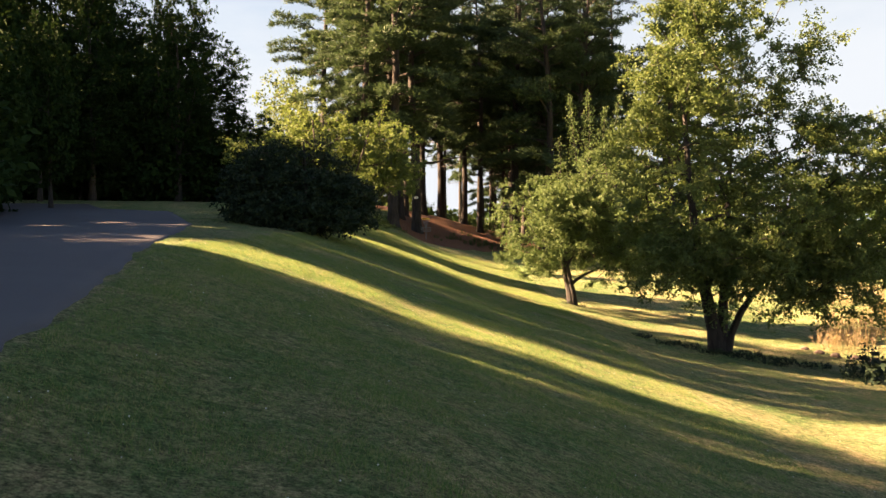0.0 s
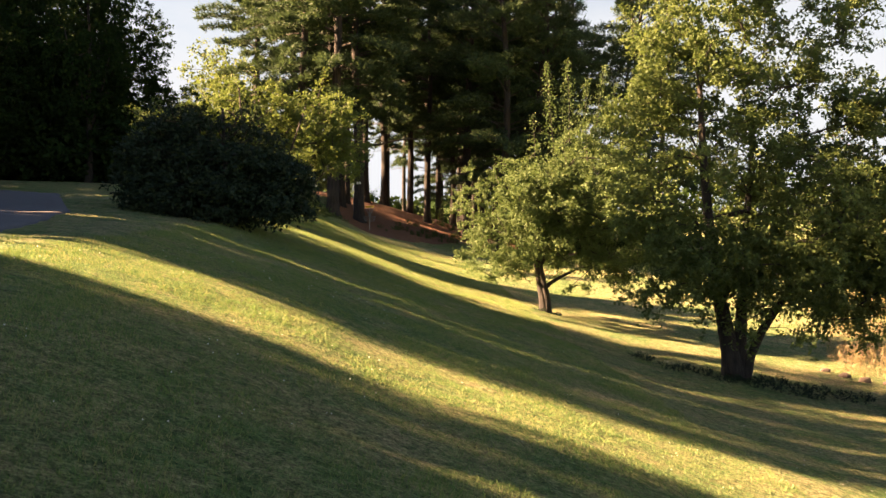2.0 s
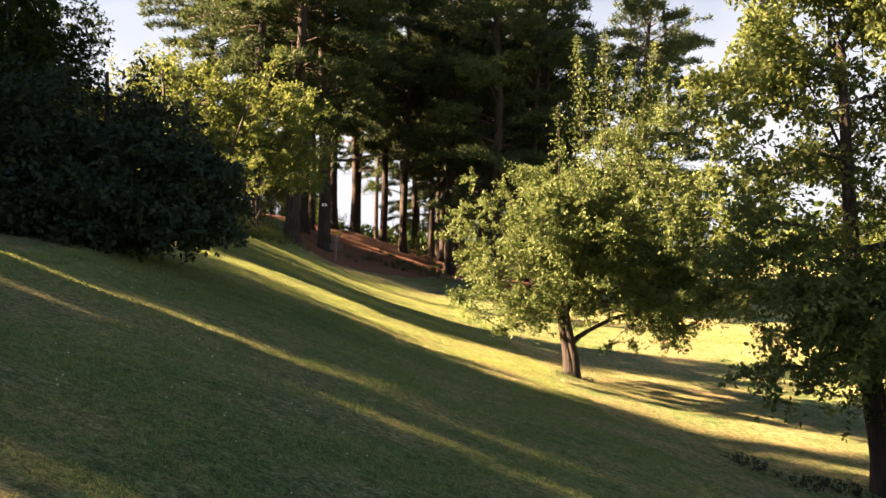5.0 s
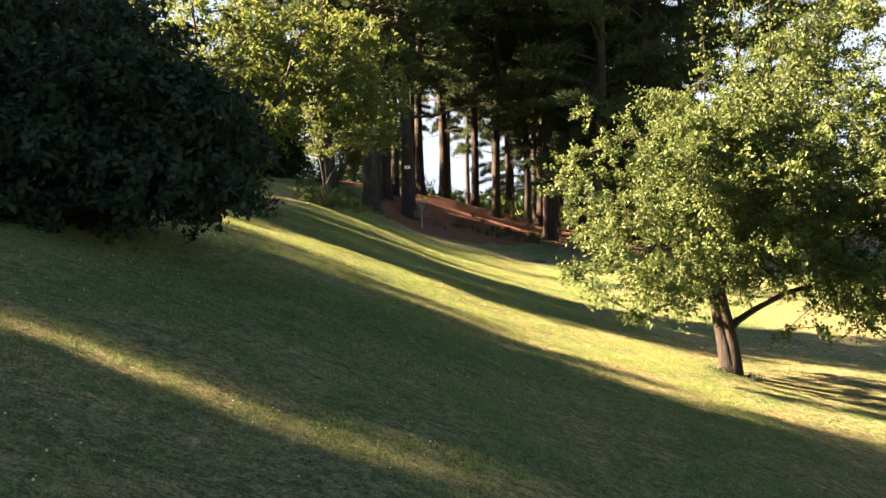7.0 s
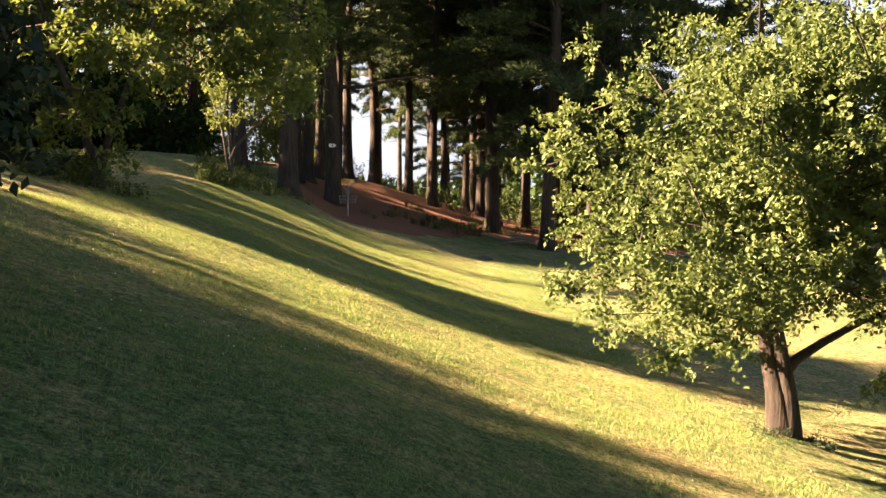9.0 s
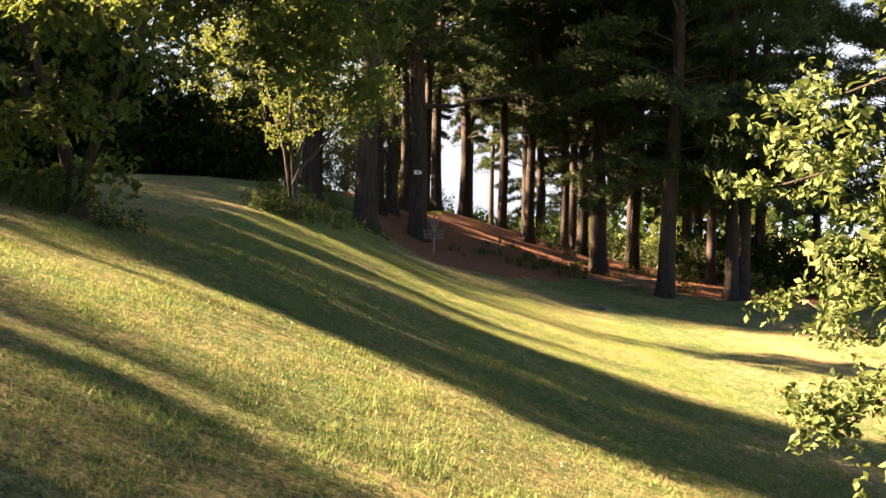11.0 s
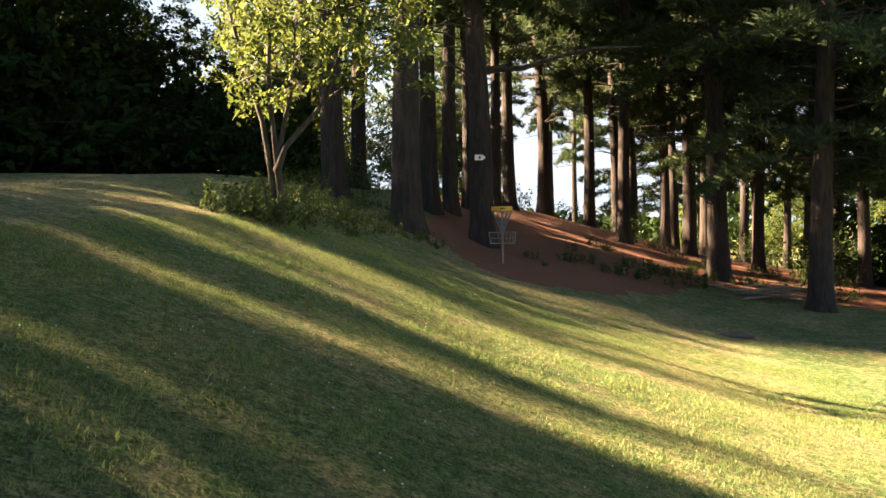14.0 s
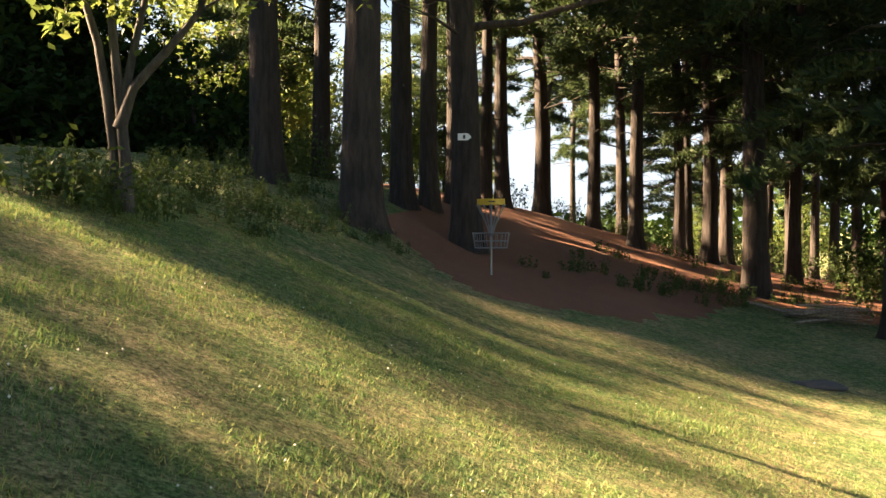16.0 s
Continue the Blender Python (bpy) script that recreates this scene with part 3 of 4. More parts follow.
# yellowing ornamental tree behind the shrub
dogwood = broadleaf(
    "ornamental_tree", "low wide ornamental tree with yellow-green sunlit leaves", "tree", 21,
    [[(0, 0, -0.1), (-0.05, 0, 0.5), (-0.2, 0, 1.1), (-0.6, 0, 2.2), (-0.9, 0, 3.4), (-1.0, 0, 4.6)],
     [(0.08, 0, -0.1), (0.15, 0, 0.6), (0.5, 0, 1.5), (0.9, 0.1, 2.6), (1.3, 0.1, 3.8)],
     [(-0.1, 0, 0.8), (-0.7, 0, 1.6), (-1.7, -0.1, 2.4), (-3.0, -0.1, 3.1)]],
    [(0.09, 0.03), (0.07, 0.025), (0.055, 0.02)],
    [(-0.6, 1.2, 3.7, 2.4, 2.1, 1.3), (1.6, 1.4, 3.4, 1.9, 2.0, 1.5), (-3.2, 0.8, 3.4, 1.9, 1.7, 0.8), (2.5, 1.2, 2.3, 1.1, 1.4, 0.9), (-0.4, -0.4, 2.2, 2.2, 1.2, 0.8), (-0.2, 0, 0.8, 1.0, 0.8, 0.75), (-0.5, -0.2, 1.5, 1.3, 0.9, 0.7)],
    400, 82, 0.20, 0.115, YELLOW_LEAF, DARK_BARK, 8, 0.4,
    [((1.8, 0, 4.3), (2.1, 0, 5.4), 100), ((-0.4, 0, 4.4), (-0.6, 0, 5.5), 90), ((-4.0, 0, 3.4), (-5.0, -0.3, 3.9), 90), ((-2.0, 0, 4.0), (-2.4, 0, 4.9), 70), ((3.0, 0, 2.8), (3.7, 0, 2.7), 70)], up=0.5)
dogwood.matrix_basis = pose(-4.4, 37.5, foot(-4.4, 37.5))

# grey multi-stemmed tree on the bank
bank_tree = broadleaf(
    "bank_tree", "thin grey-stemmed tree with sparse yellowing leaves above weeds", "tree", 33,
    [[(0.05, 0, -0.1), (0.04, 0, 0.4), (0.0, 0, 0.9), (-0.06, 0, 1.5), (-0.10, 0, 2.2), (-0.05, 0, 3.2), (0.0, 0, 4.2)],
     [(-0.04, 0.03, -0.1), (-0.08, 0.03, 0.5), (-0.14, 0.03, 1.0), (-0.22, 0.02, 1.5), (-0.4, 0, 2.1), (-0.62, 0, 2.9), (-0.8, 0, 3.6)],
     [(0.0, -0.01, 0.72), (0.14, -0.03, 1.08), (0.45, -0.03, 1.4), (0.75, 0, 1.75), (0.95, 0, 2.3), (1.2, 0, 3.1)],
     [(0.0, 0.01, 0.85), (0.11, 0.03, 1.4), (0.25, 0.05, 2.0), (0.3, 0.05, 2.8), (0.5, 0.1, 3.6)]],
    [(0.065, 0.022), (0.055, 0.02), (0.05, 0.018), (0.04, 0.015)],
    [(0.25, 0, 3.0, 1.1, 1.2, 0.9), (1.4, 0, 2.9, 1.1, 1.1, 1.0), (0.5, 0, 4.4, 1.4, 1.3, 1.1), (1.9, 0, 2.2, 0.7, 0.7, 0.6), (-0.35, -0.2, 1.6, 0.25, 0.3, 0.5), (0.1, -0.1, 2.2, 0.7, 0.7, 0.6), (1.0, -0.1, 2.2, 0.8, 0.8, 0.65)],
    150, 50, 0.17, 0.10, YELLOW_LEAF, GREY_BARK, 9, 0.4, up=0.45)
bank_tree.matrix_basis = pose(-3.85, 47.4, foot(-3.85, 47.4))

# dark dense shrub
rng = np.random.default_rng(44)
TWIGS = []
for k in range(26):
    a, up = rng.uniform(0, 6.28), rng.uniform(0.15, 1.0)
    b = Vector((-0.2 + 1.9 * (1 - 0.55 * up) * math.cos(a) - 0.5 * up, 1.2 * (1 - 0.5 * up) * math.sin(a), 0.5 + 2.0 * up))
    TWIGS.append((tuple(b), tuple(b + Vector((0.45 * math.cos(a), 0.3 * math.sin(a), rng.uniform(0.35, 0.75) * (0.4 + up)))), 55))
shrub = broadleaf(
    "evergreen_shrub", "large dense dark evergreen shrub with boughs down to the grass", "shrub", 41,
    [[(0, 0, -0.1), (0.05, 0, 0.5), (0.1, 0, 1.2), (0.0, 0.1, 2.2), (0, 0, 3.0)], [(0.2, 0, -0.1), (0.5, 0, 0.6), (1.0, -0.1, 1.2)], [(-0.2, 0, -0.1), (-0.6, 0, 0.7), (-1.2, 0, 1.4)]],
    [(0.12, 0.03), (0.08, 0.03), (0.08, 0.03)],
    [(-0.95, 0, 1.85, 1.3, 1.5, 1.15), (0.3, 0, 1.6, 1.4, 1.5, 1.05), (1.25, -0.2, 1.2, 1.05, 1.3, 0.85), (-1.75, 0, 1.25, 0.85, 1.3, 1.0), (-0.1, -0.8, 0.7, 2.1, 1.2, 0.65), (1.3, -0.9, 0.5, 0.9, 0.9, 0.42), (0.1, 0.5, 0.7, 2.2, 1.4, 0.7)],
    620, 80, 0.19, 0.105, BUSH_LEAF, DARK_BARK, 7, 0.35, [((1.4, -0.6, 0.7), (2.2, -0.9, 0.25), 70), ((1.6, 0.2, 1.2), (2.4, 0.2, 0.9), 60)] + TWIGS, up=0.3)
shrub.matrix_basis = scaled(-4.35, 28.3, foot(-4.35, 28.3) - 0.1, 0, 1.02, 1.0)

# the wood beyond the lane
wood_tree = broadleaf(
    "forest_and_shade_tree", "tall dense broadleaf tree beyond the lane, leaves darkened as in deep shade", "tree", 52,
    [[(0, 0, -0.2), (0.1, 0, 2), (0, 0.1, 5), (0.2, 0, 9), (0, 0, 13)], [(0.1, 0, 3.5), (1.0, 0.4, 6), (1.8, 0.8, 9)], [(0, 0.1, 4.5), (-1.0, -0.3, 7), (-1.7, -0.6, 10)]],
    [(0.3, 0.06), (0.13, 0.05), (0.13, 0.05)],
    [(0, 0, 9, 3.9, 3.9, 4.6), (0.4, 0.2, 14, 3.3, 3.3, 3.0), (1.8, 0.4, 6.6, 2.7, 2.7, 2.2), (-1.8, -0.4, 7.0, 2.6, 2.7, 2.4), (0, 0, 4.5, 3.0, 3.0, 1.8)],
    520, 44, 0.34, 0.25, SHADED_WOOD_LEAF, DARK_BARK, 8, 0.6, twig=3)
# added tree; its copies stand mostly out of view and shade the lawn
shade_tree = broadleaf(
    "forest_and_shade_tree", "broadleaf tree added beyond the lane to cast shade on the lawn", "tree", 55,
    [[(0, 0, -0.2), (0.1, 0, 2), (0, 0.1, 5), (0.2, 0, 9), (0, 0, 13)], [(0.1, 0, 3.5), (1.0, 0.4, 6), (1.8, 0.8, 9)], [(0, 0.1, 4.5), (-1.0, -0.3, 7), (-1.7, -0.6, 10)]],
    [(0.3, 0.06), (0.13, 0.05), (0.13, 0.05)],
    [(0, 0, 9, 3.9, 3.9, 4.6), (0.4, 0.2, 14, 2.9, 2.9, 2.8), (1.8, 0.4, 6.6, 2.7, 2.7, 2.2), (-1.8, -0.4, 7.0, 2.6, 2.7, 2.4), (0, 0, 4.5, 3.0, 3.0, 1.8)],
    460, 16, 0.36, 0.50, SHADED_WOOD_LEAF, DARK_BARK, 8, 0.6, twig=3)
shade_tree["group"] = "wood beyond the lane"
wood_tree["group"] = "wood beyond the lane"
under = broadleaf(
    "understorey_bush", "leafy bush under tall trees, leaves darkened as in shade", "shrub", 61,
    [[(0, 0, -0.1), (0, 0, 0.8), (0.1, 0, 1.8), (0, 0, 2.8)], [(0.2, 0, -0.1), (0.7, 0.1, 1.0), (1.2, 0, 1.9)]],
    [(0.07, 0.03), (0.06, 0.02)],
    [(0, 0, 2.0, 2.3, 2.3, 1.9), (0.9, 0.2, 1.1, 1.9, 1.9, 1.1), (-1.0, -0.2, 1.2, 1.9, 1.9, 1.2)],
    170, 20, 0.24, 0.28, SHADED_WOOD_LEAF, DARK_BARK, 6, 0.4, twig=3)
under["group"] = "wood beyond the lane"
FOREST = [(-16.6, 63, 0.8, 0.72), (-22.5, 62, 1.05, 1.2), (-28.5, 61, 1.1, 1.4), (-34.5, 60, 1.15, 1.5), (-36, 78, 1.3, 1.0), (-29, 84, 1.35, 1.3), (-42, 73, 1.3, 1.0), (-20.0, 69, 0.8, 0.5), (-25.5, 65.6, 0.95, 1.1), (-32, 67, 1.15, 1.15), 
          (-20, 74.5, 0.8, 0.45), (-21.5, 79.5, 0.8, 0.5), (-26, 81, 1.0, 1.3), (-25.5, 83, 1.1, 1.5), (-22, 55.6, 0.85, 0.74), (-17.5, 58.6, 0.9, 1.25), (-23, 58.0, 1.0, 1.45), (-29, 57.5, 1.0, 1.4), (-35, 57.5, 1.05, 1.5), (-13.5, 66, 0.75, 0.56), (-25.5, 63.5, 1.1, 1.5), (-31.5, 63, 1.1, 1.7)]
# places and heights set so that shadow bands fall across the lawn
SHADE = [(-41, 58, 1.1), (-39, 66, 1.15), (-47, 60, 1.1), (-53, 58, 1.1), (-45, 66, 1.1), (-17.5, 12.0, 0.85, 1.05), (-18, 6.5, 0.9, 1.05), (-17.5, 0.8, 0.9, 1.0),
          (-18, -5, 0.95, 1.0), (-22.5, 9.6, 1.0, 1.1), (-23, 3.5, 1.0, 1.1), (-22.5, -2.5, 1.0, 1.1), (-27, 7.0, 1.0, 1.1), (-17.5, 23.2, 0.60, 1.05), (-18.0, 28.0, 0.59, 1.05), (-18, 20.6, 0.42, 1.05), (-17.5, 15.0, 0.36, 0.62),
          (-22.5, 29.2, 0.6, 1.05), (-18.5, 31.0, 0.58, 0.8), (-34, 44.5, 1.0, 0.92), (-34, 49, 1.0, 0.95), (-37, 53, 1.1, 1.1), (-41, 47, 1.1, 1.05), (-24, 52.6, 0.42, 0.68), (-26, 46.0, 0.56, 0.765), (-20, 45.1, 0.34, 0.55),
          (-22, 42.5, 0.48, 0.68), (-23, 42.9, 0.34, 1.0), (-21, 40.1, 0.46, 0.70), (-20, 37.8, 0.45, 0.5), (-18.5, 33.2, 0.55, 0.5), (-21, 34.7, 0.45, 0.57)]
# the bushes close along the lane are unseen, added to throw shade on it
UNDER = [(-14.5, 9, 1.2), (-14.8, 11.5, 1.5), (-15.4, 16, 1.25), (-15.8, 19.5, 1.4), (-16, 23, 1.25), (-17, 26.5, 1.3), (-18.3, 30, 1.3), (-20, 33.5, 1.3), (-22, 37, 1.3), (-24.5, 40, 1.4), (-13.2, 61.5, 0.95), (-16.5, 60.5, 1.2), (-20, 59.5, 1.2), (-24, 58.5, 1.3), (-28, 58, 1.3), (-32, 57.5, 1.3), (-36, 57, 1.3), (-9.0, 62, 0.72), (-14.5, 65, 1.1),
         (-18, 64, 1.3), (-40, 56, 1.3), (-12, 68, 1.0), (-16, 67, 1.2), (-44, 55, 1.3), (-22, 62, 1.3), (-26, 62, 1.3), (-30, 62, 1.3), (-34, 61, 1.3), (-38, 60, 1.3), (-42, 60, 1.3), (-48, 56, 1.3), (-20, 66, 1.3), (-24, 67, 1.3), (-28, 66, 1.3), (-33, 66, 1.3), (-52, 54, 1.4), (-46, 62, 1.4), (-12.9, 19.0, 0.8), (-12.8, 17.2, 0.75), (12.6, 62.6, 0.5), (15.6, 62.2, 0.6), (18.4, 62.4, 0.7), (10.9, 67.5, 0.6), (14.0, 69.5, 0.7)]
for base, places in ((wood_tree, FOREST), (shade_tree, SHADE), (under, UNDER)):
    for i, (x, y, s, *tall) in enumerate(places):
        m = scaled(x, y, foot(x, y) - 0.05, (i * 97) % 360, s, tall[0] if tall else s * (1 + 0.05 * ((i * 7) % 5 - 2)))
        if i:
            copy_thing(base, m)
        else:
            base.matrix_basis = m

# sunlit trees behind the grove
lit_tree = broadleaf(
    "sunlit_tree", "sunlit broadleaf tree in the clearing behind the pines", "tree", 71,
    [[(0, 0, -0.1), (0.1, 0, 1.5), (0, 0.1, 3.5), (0.1, 0, 6)], [(0.1, 0, 1.8), (0.9, 0.3, 3.2), (1.4, 0.5, 4.6)]],
    [(0.16, 0.05), (0.09, 0.03)],
    [(0, 0, 4.4, 2.6, 2.6, 2.6), (0.6, 0.2, 7.0, 1.7, 1.7, 1.8), (-1.0, -0.2, 2.6, 2.0, 2.0, 1.6), (1.2, 0, 2.4, 1.8, 1.8, 1.5)],
    240, 30, 0.32, 0.21, YELLOW_LEAF, DARK_BARK, 7, 0.45, twig=3)
lit_tree["group"] = "sunlit trees behind the grove"
for i, (x, y, s) in enumerate([(-11.5, 85, 0.9), (-8.0, 86, 1.05), (-12.5, 75, 1.45), (-11, 70.5, 1.2), (-13.8, 86, 1.1), (-15.5, 90, 1.1), (-6.2, 79.5, 0.7), (-5.2, 87, 0.9), (-4.0, 94, 0.8), (-14, 88, 1.0), (10.5, 100, 0.7), (16, 96, 0.8), (23, 98, 0.8)]):
    m = scaled(x, y, foot(x, y) - 0.05, (i * 83) % 360, s, s)
    if i:
        copy_thing(lit_tree, m)
    else:
        lit_tree.matrix_basis = m

# ---- distance ----
rng = np.random.default_rng(90)
cloud = []
for k in range(150):
    a = radians(-75 + 165 * k / 149 + rng.uniform(-0.6, 0.6))
    d = rng.uniform(150, 205)
    x, y = d * math.sin(a), 10 + d * math.cos(a)
    h = (5.5 if -6 < x < 22 else 10.5) * rng.uniform(0.75, 1.15)
    n = 180
    u = rng.normal(size=(n, 3))
    u /= np.linalg.norm(u, axis=1)[:, None]
    u *= rng.uniform(0.75, 1.0, n)[:, None]
    cloud.append(np.array([x, y, -2.6 + h * 0.5]) + u * np.array([6.0, 4.0, h * 0.52]))
v, f = leaves(np.concatenate(cloud), 1.3, rng, 0.3, 0.8)
tagged(part_mesh("distant_woods", v, f, SHADED_WOOD_LEAF), "distant line of green woods across the fields", "woods", kind="stuff")


def horizon_glow():
    """Glowing pale ring added round the horizon to whiten the low sky, thinning upwards."""
    m = bpy.data.materials.new("low_sky_glow")
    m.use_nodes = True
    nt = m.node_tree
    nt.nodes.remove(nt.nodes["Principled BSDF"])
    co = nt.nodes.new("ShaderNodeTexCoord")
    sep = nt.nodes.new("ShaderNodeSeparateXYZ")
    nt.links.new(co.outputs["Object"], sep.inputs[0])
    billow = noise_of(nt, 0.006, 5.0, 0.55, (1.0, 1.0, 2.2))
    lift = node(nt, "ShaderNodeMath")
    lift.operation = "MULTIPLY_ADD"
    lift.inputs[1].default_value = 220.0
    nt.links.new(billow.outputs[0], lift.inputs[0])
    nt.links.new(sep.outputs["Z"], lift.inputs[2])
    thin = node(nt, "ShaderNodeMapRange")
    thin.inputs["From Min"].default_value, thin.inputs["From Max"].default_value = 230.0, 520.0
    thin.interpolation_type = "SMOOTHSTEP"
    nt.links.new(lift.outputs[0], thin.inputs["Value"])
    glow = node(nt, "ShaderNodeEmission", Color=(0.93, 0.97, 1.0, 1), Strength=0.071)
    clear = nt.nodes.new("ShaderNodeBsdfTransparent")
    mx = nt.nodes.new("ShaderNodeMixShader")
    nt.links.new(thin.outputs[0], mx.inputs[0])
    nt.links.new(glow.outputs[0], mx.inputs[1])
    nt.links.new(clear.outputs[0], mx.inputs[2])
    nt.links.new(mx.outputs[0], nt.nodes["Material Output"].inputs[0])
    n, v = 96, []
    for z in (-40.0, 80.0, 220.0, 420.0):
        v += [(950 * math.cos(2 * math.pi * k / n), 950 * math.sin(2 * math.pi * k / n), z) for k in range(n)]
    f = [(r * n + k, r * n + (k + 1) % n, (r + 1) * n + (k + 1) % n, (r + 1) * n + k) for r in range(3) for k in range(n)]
    tagged(part_mesh("backdrop", v, f, m, None, "", True), "glowing pale ring added round the horizon to whiten the low sky", "sky", kind="structure")


horizon_glow()


def lamp_post(x, y):
    post = tagged(new("lamp_post"), "far pale lamp post standing on the open field", "lamp post")
    post.location = (x, y, foot(x, y))
    w = Wood()
    w.tube([(0, 0, 0), (0, 0, 0.3), (0, 0, 3.1)], [0.09, 0.06, 0.045], 10)
    w.link("pole", STEEL, post)
    bm = bmesh.new()
    bmesh.ops.create_cone(bm, cap_ends=True, segments=12, radius1=0.14, radius2=0.22, depth=0.4, matrix=Matrix.Translation((0, 0, 3.3)))
    part("lamp_head", bm, SIGN_WHITE, post)


lamp_post(42, 146)

# ---- disc golf target ----


def ring(bm, radius, z, tube=0.006, seg=28):
    rows = []
    for i in range(seg):
        a = 2 * math.pi * i / seg
        rows.append([bm.verts.new(((radius + tube * math.cos(b)) * math.cos(a), (radius + tube * math.cos(b)) * math.sin(a), z + tube * math.sin(b))) for b in (0, 1.57, 3.14, 4.71)])
    for i in range(seg):
        p, q = rows[i], rows[(i + 1) % seg]
        for k in range(4):
            bm.faces.new((p[k], q[k], q[(k + 1) % 4], p[(k + 1) % 4]))


def golf_basket(x, y):
    top = tagged(new("disc_golf_basket"), "steel disc golf basket with yellow top band on a pole", "golf basket")
    top.location = (x, y, bumpy(x, y))
    w = Wood()
    w.tube([(0, 0, -0.15), (0, 0, 0.6), (0, 0, 1.34)], [0.024, 0.024, 0.024], 12)
    w.link("pole", STEEL, top)
    bm = bmesh.new()
    inner, outer = [], []
    for i in range(32):
        a = 2 * math.pi * i / 32
        c, s = math.cos(a), math.sin(a)
        outer.append([bm.verts.new((0.245 * c, 0.245 * s, z)) for z in (1.255, 1.355)])
        inner.append([bm.verts.new((0.238 * c, 0.238 * s, z)) for z in (1.255, 1.355)])
    for i in range(32):
        j = (i + 1) % 32
        bm.faces.new((outer[i][0], outer[j][0], outer[j][1], outer[i][1]))
        bm.faces.new((inner[j][0], inner[i][0], inner[i][1], inner[j][1]))
        bm.faces.new((outer[i][1], outer[j][1], inner[j][1], inner[i][1]))
        bm.faces.new((outer[j][0], outer[i][0], inner[i][0], inner[j][0]))
    band = part("band", bm, YELLOW_BAND, top, "yellow enamelled rim band")
    w = Wood()
    for k in range(4):
        a = k * math.pi / 2
        w.tube([(0, 0, 1.33), (0.24 * math.cos(a), 0.24 * math.sin(a), 1.33)], [0.008, 0.008], 6)
    w.link("spokes", STEEL, band)
    bm = bmesh.new()
    bmesh.ops.create_cube(bm, size=1, matrix=Matrix.Translation((0.03, -0.2475, 1.305)) @ Matrix.Diagonal((0.12, 0.004, 0.022, 1)))
    part("lettering", bm, SIGN_INK, band, "dark unreadable lettering bar")
    for k in range(12):
        a = k * math.pi / 6
        w = Wood()
        line = []
        for s in range(9):
            u = s / 8
            r = 0.22 * (1 - u) ** 1.4 + 0.035
            line.append((r * math.cos(a), r * math.sin(a), 1.26 - 0.55 * u))
        w.tube(line, [0.006 if s % 2 else 0.010 for s in range(9)], 4)
        w.link("chain", STEEL, top)
    bm = bmesh.new()
    ring(bm, 0.325, 0.76, 0.008)
    ring(bm, 0.30, 0.62)
    ring(bm, 0.285, 0.50, 0.007)
    ring(bm, 0.15, 0.50)
    cage = part("cage", bm, STEEL, top)
    for k in range(20):
        a = 2 * math.pi * k / 20
        w = Wood()
        c, s = math.cos(a), math.sin(a)
        w.tube([(0.325 * c, 0.325 * s, 0.76), (0.285 * c, 0.285 * s, 0.50), (0.02 * c, 0.02 * s, 0.50)], [0.005, 0.005, 0.005], 4)
        w.link("wire", STEEL, cage)


golf_basket(-0.93, 55.2)


def trail_sign():
    sign = tagged(new("direction_sign"), "white arrow-shaped plate with dark mark nailed to a pine trunk", "sign")
    sign.matrix_basis = pose(-1.60, 57.635, 2.74, 90, 0, 3)
    bm = bmesh.new()
    shape = [(-0.14, -0.07), (0.07, -0.07), (0.14, 0.0), (0.07, 0.07), (-0.14, 0.07)]
    lo = [bm.verts.new((a, b, -0.004)) for a, b in shape]
    hi = [bm.verts.new((a, b, 0.004)) for a, b in shape]
    bm.faces.new(hi)
    bm.faces.new(lo[::-1])
    for i in range(5):
        j = (i + 1) % 5
        bm.faces.new((lo[i], lo[j], hi[j], hi[i]))
    part("plate", bm, SIGN_WHITE, sign)
    bm = bmesh.new()
    bmesh.ops.create_cube(bm, size=1, matrix=Matrix.Translation((-0.01, 0, 0.005)) @ Matrix.Diagonal((0.05, 0.075, 0.003, 1)))
    part("marking", bm, SIGN_INK, sign, "dark unreadable printed mark")


trail_sign()

# ---- brush pile, stone, weeds ----


def brush_pile(x, y):
    rng = np.random.default_rng(14)
    pile = tagged(new("brush_pile"), "low heap of bleached fallen branches at the pine's foot", "brush pile")
    pile.location = (x, y, bumpy(x, y))
    for k in range(26):
        a = rng.normal(0.05, 0.28)
        ln = rng.uniform(0.5, 1.5)
        cx, cy, cz = rng.normal(0, 0.35), rng.normal(0, 0.22), 0.03 + abs(rng.normal(0, 0.15))
        d = Vector((math.cos(a), math.sin(a), rng.normal(0, 0.07)))
        c = Vector((cx, cy, cz))
        r = rng.uniform(0.012, 0.04)
        w = Wood()
        w.tube([c - d * ln / 2, c + Vector((0, 0, 0.02)), c + d * ln / 2], [r, r * 0.85, r * 0.6], 6)
        w.link("branch", DEADWOOD, pile)


brush_pile(6.15, 59.6)
w = Wood()
w.tube([(4.6, 60.6, foot(4.6, 60.6) + 0.06), (5.3, 60.2, foot(5.3, 60.2) + 0.05), (6.0, 60.4, foot(6.0, 60.4) + 0.14)], [0.03, 0.035, 0.02], 6)
tagged(w.link("fallen_branch", DEADWOOD, None), "bleached fallen branch lying beside a pine", "branch")


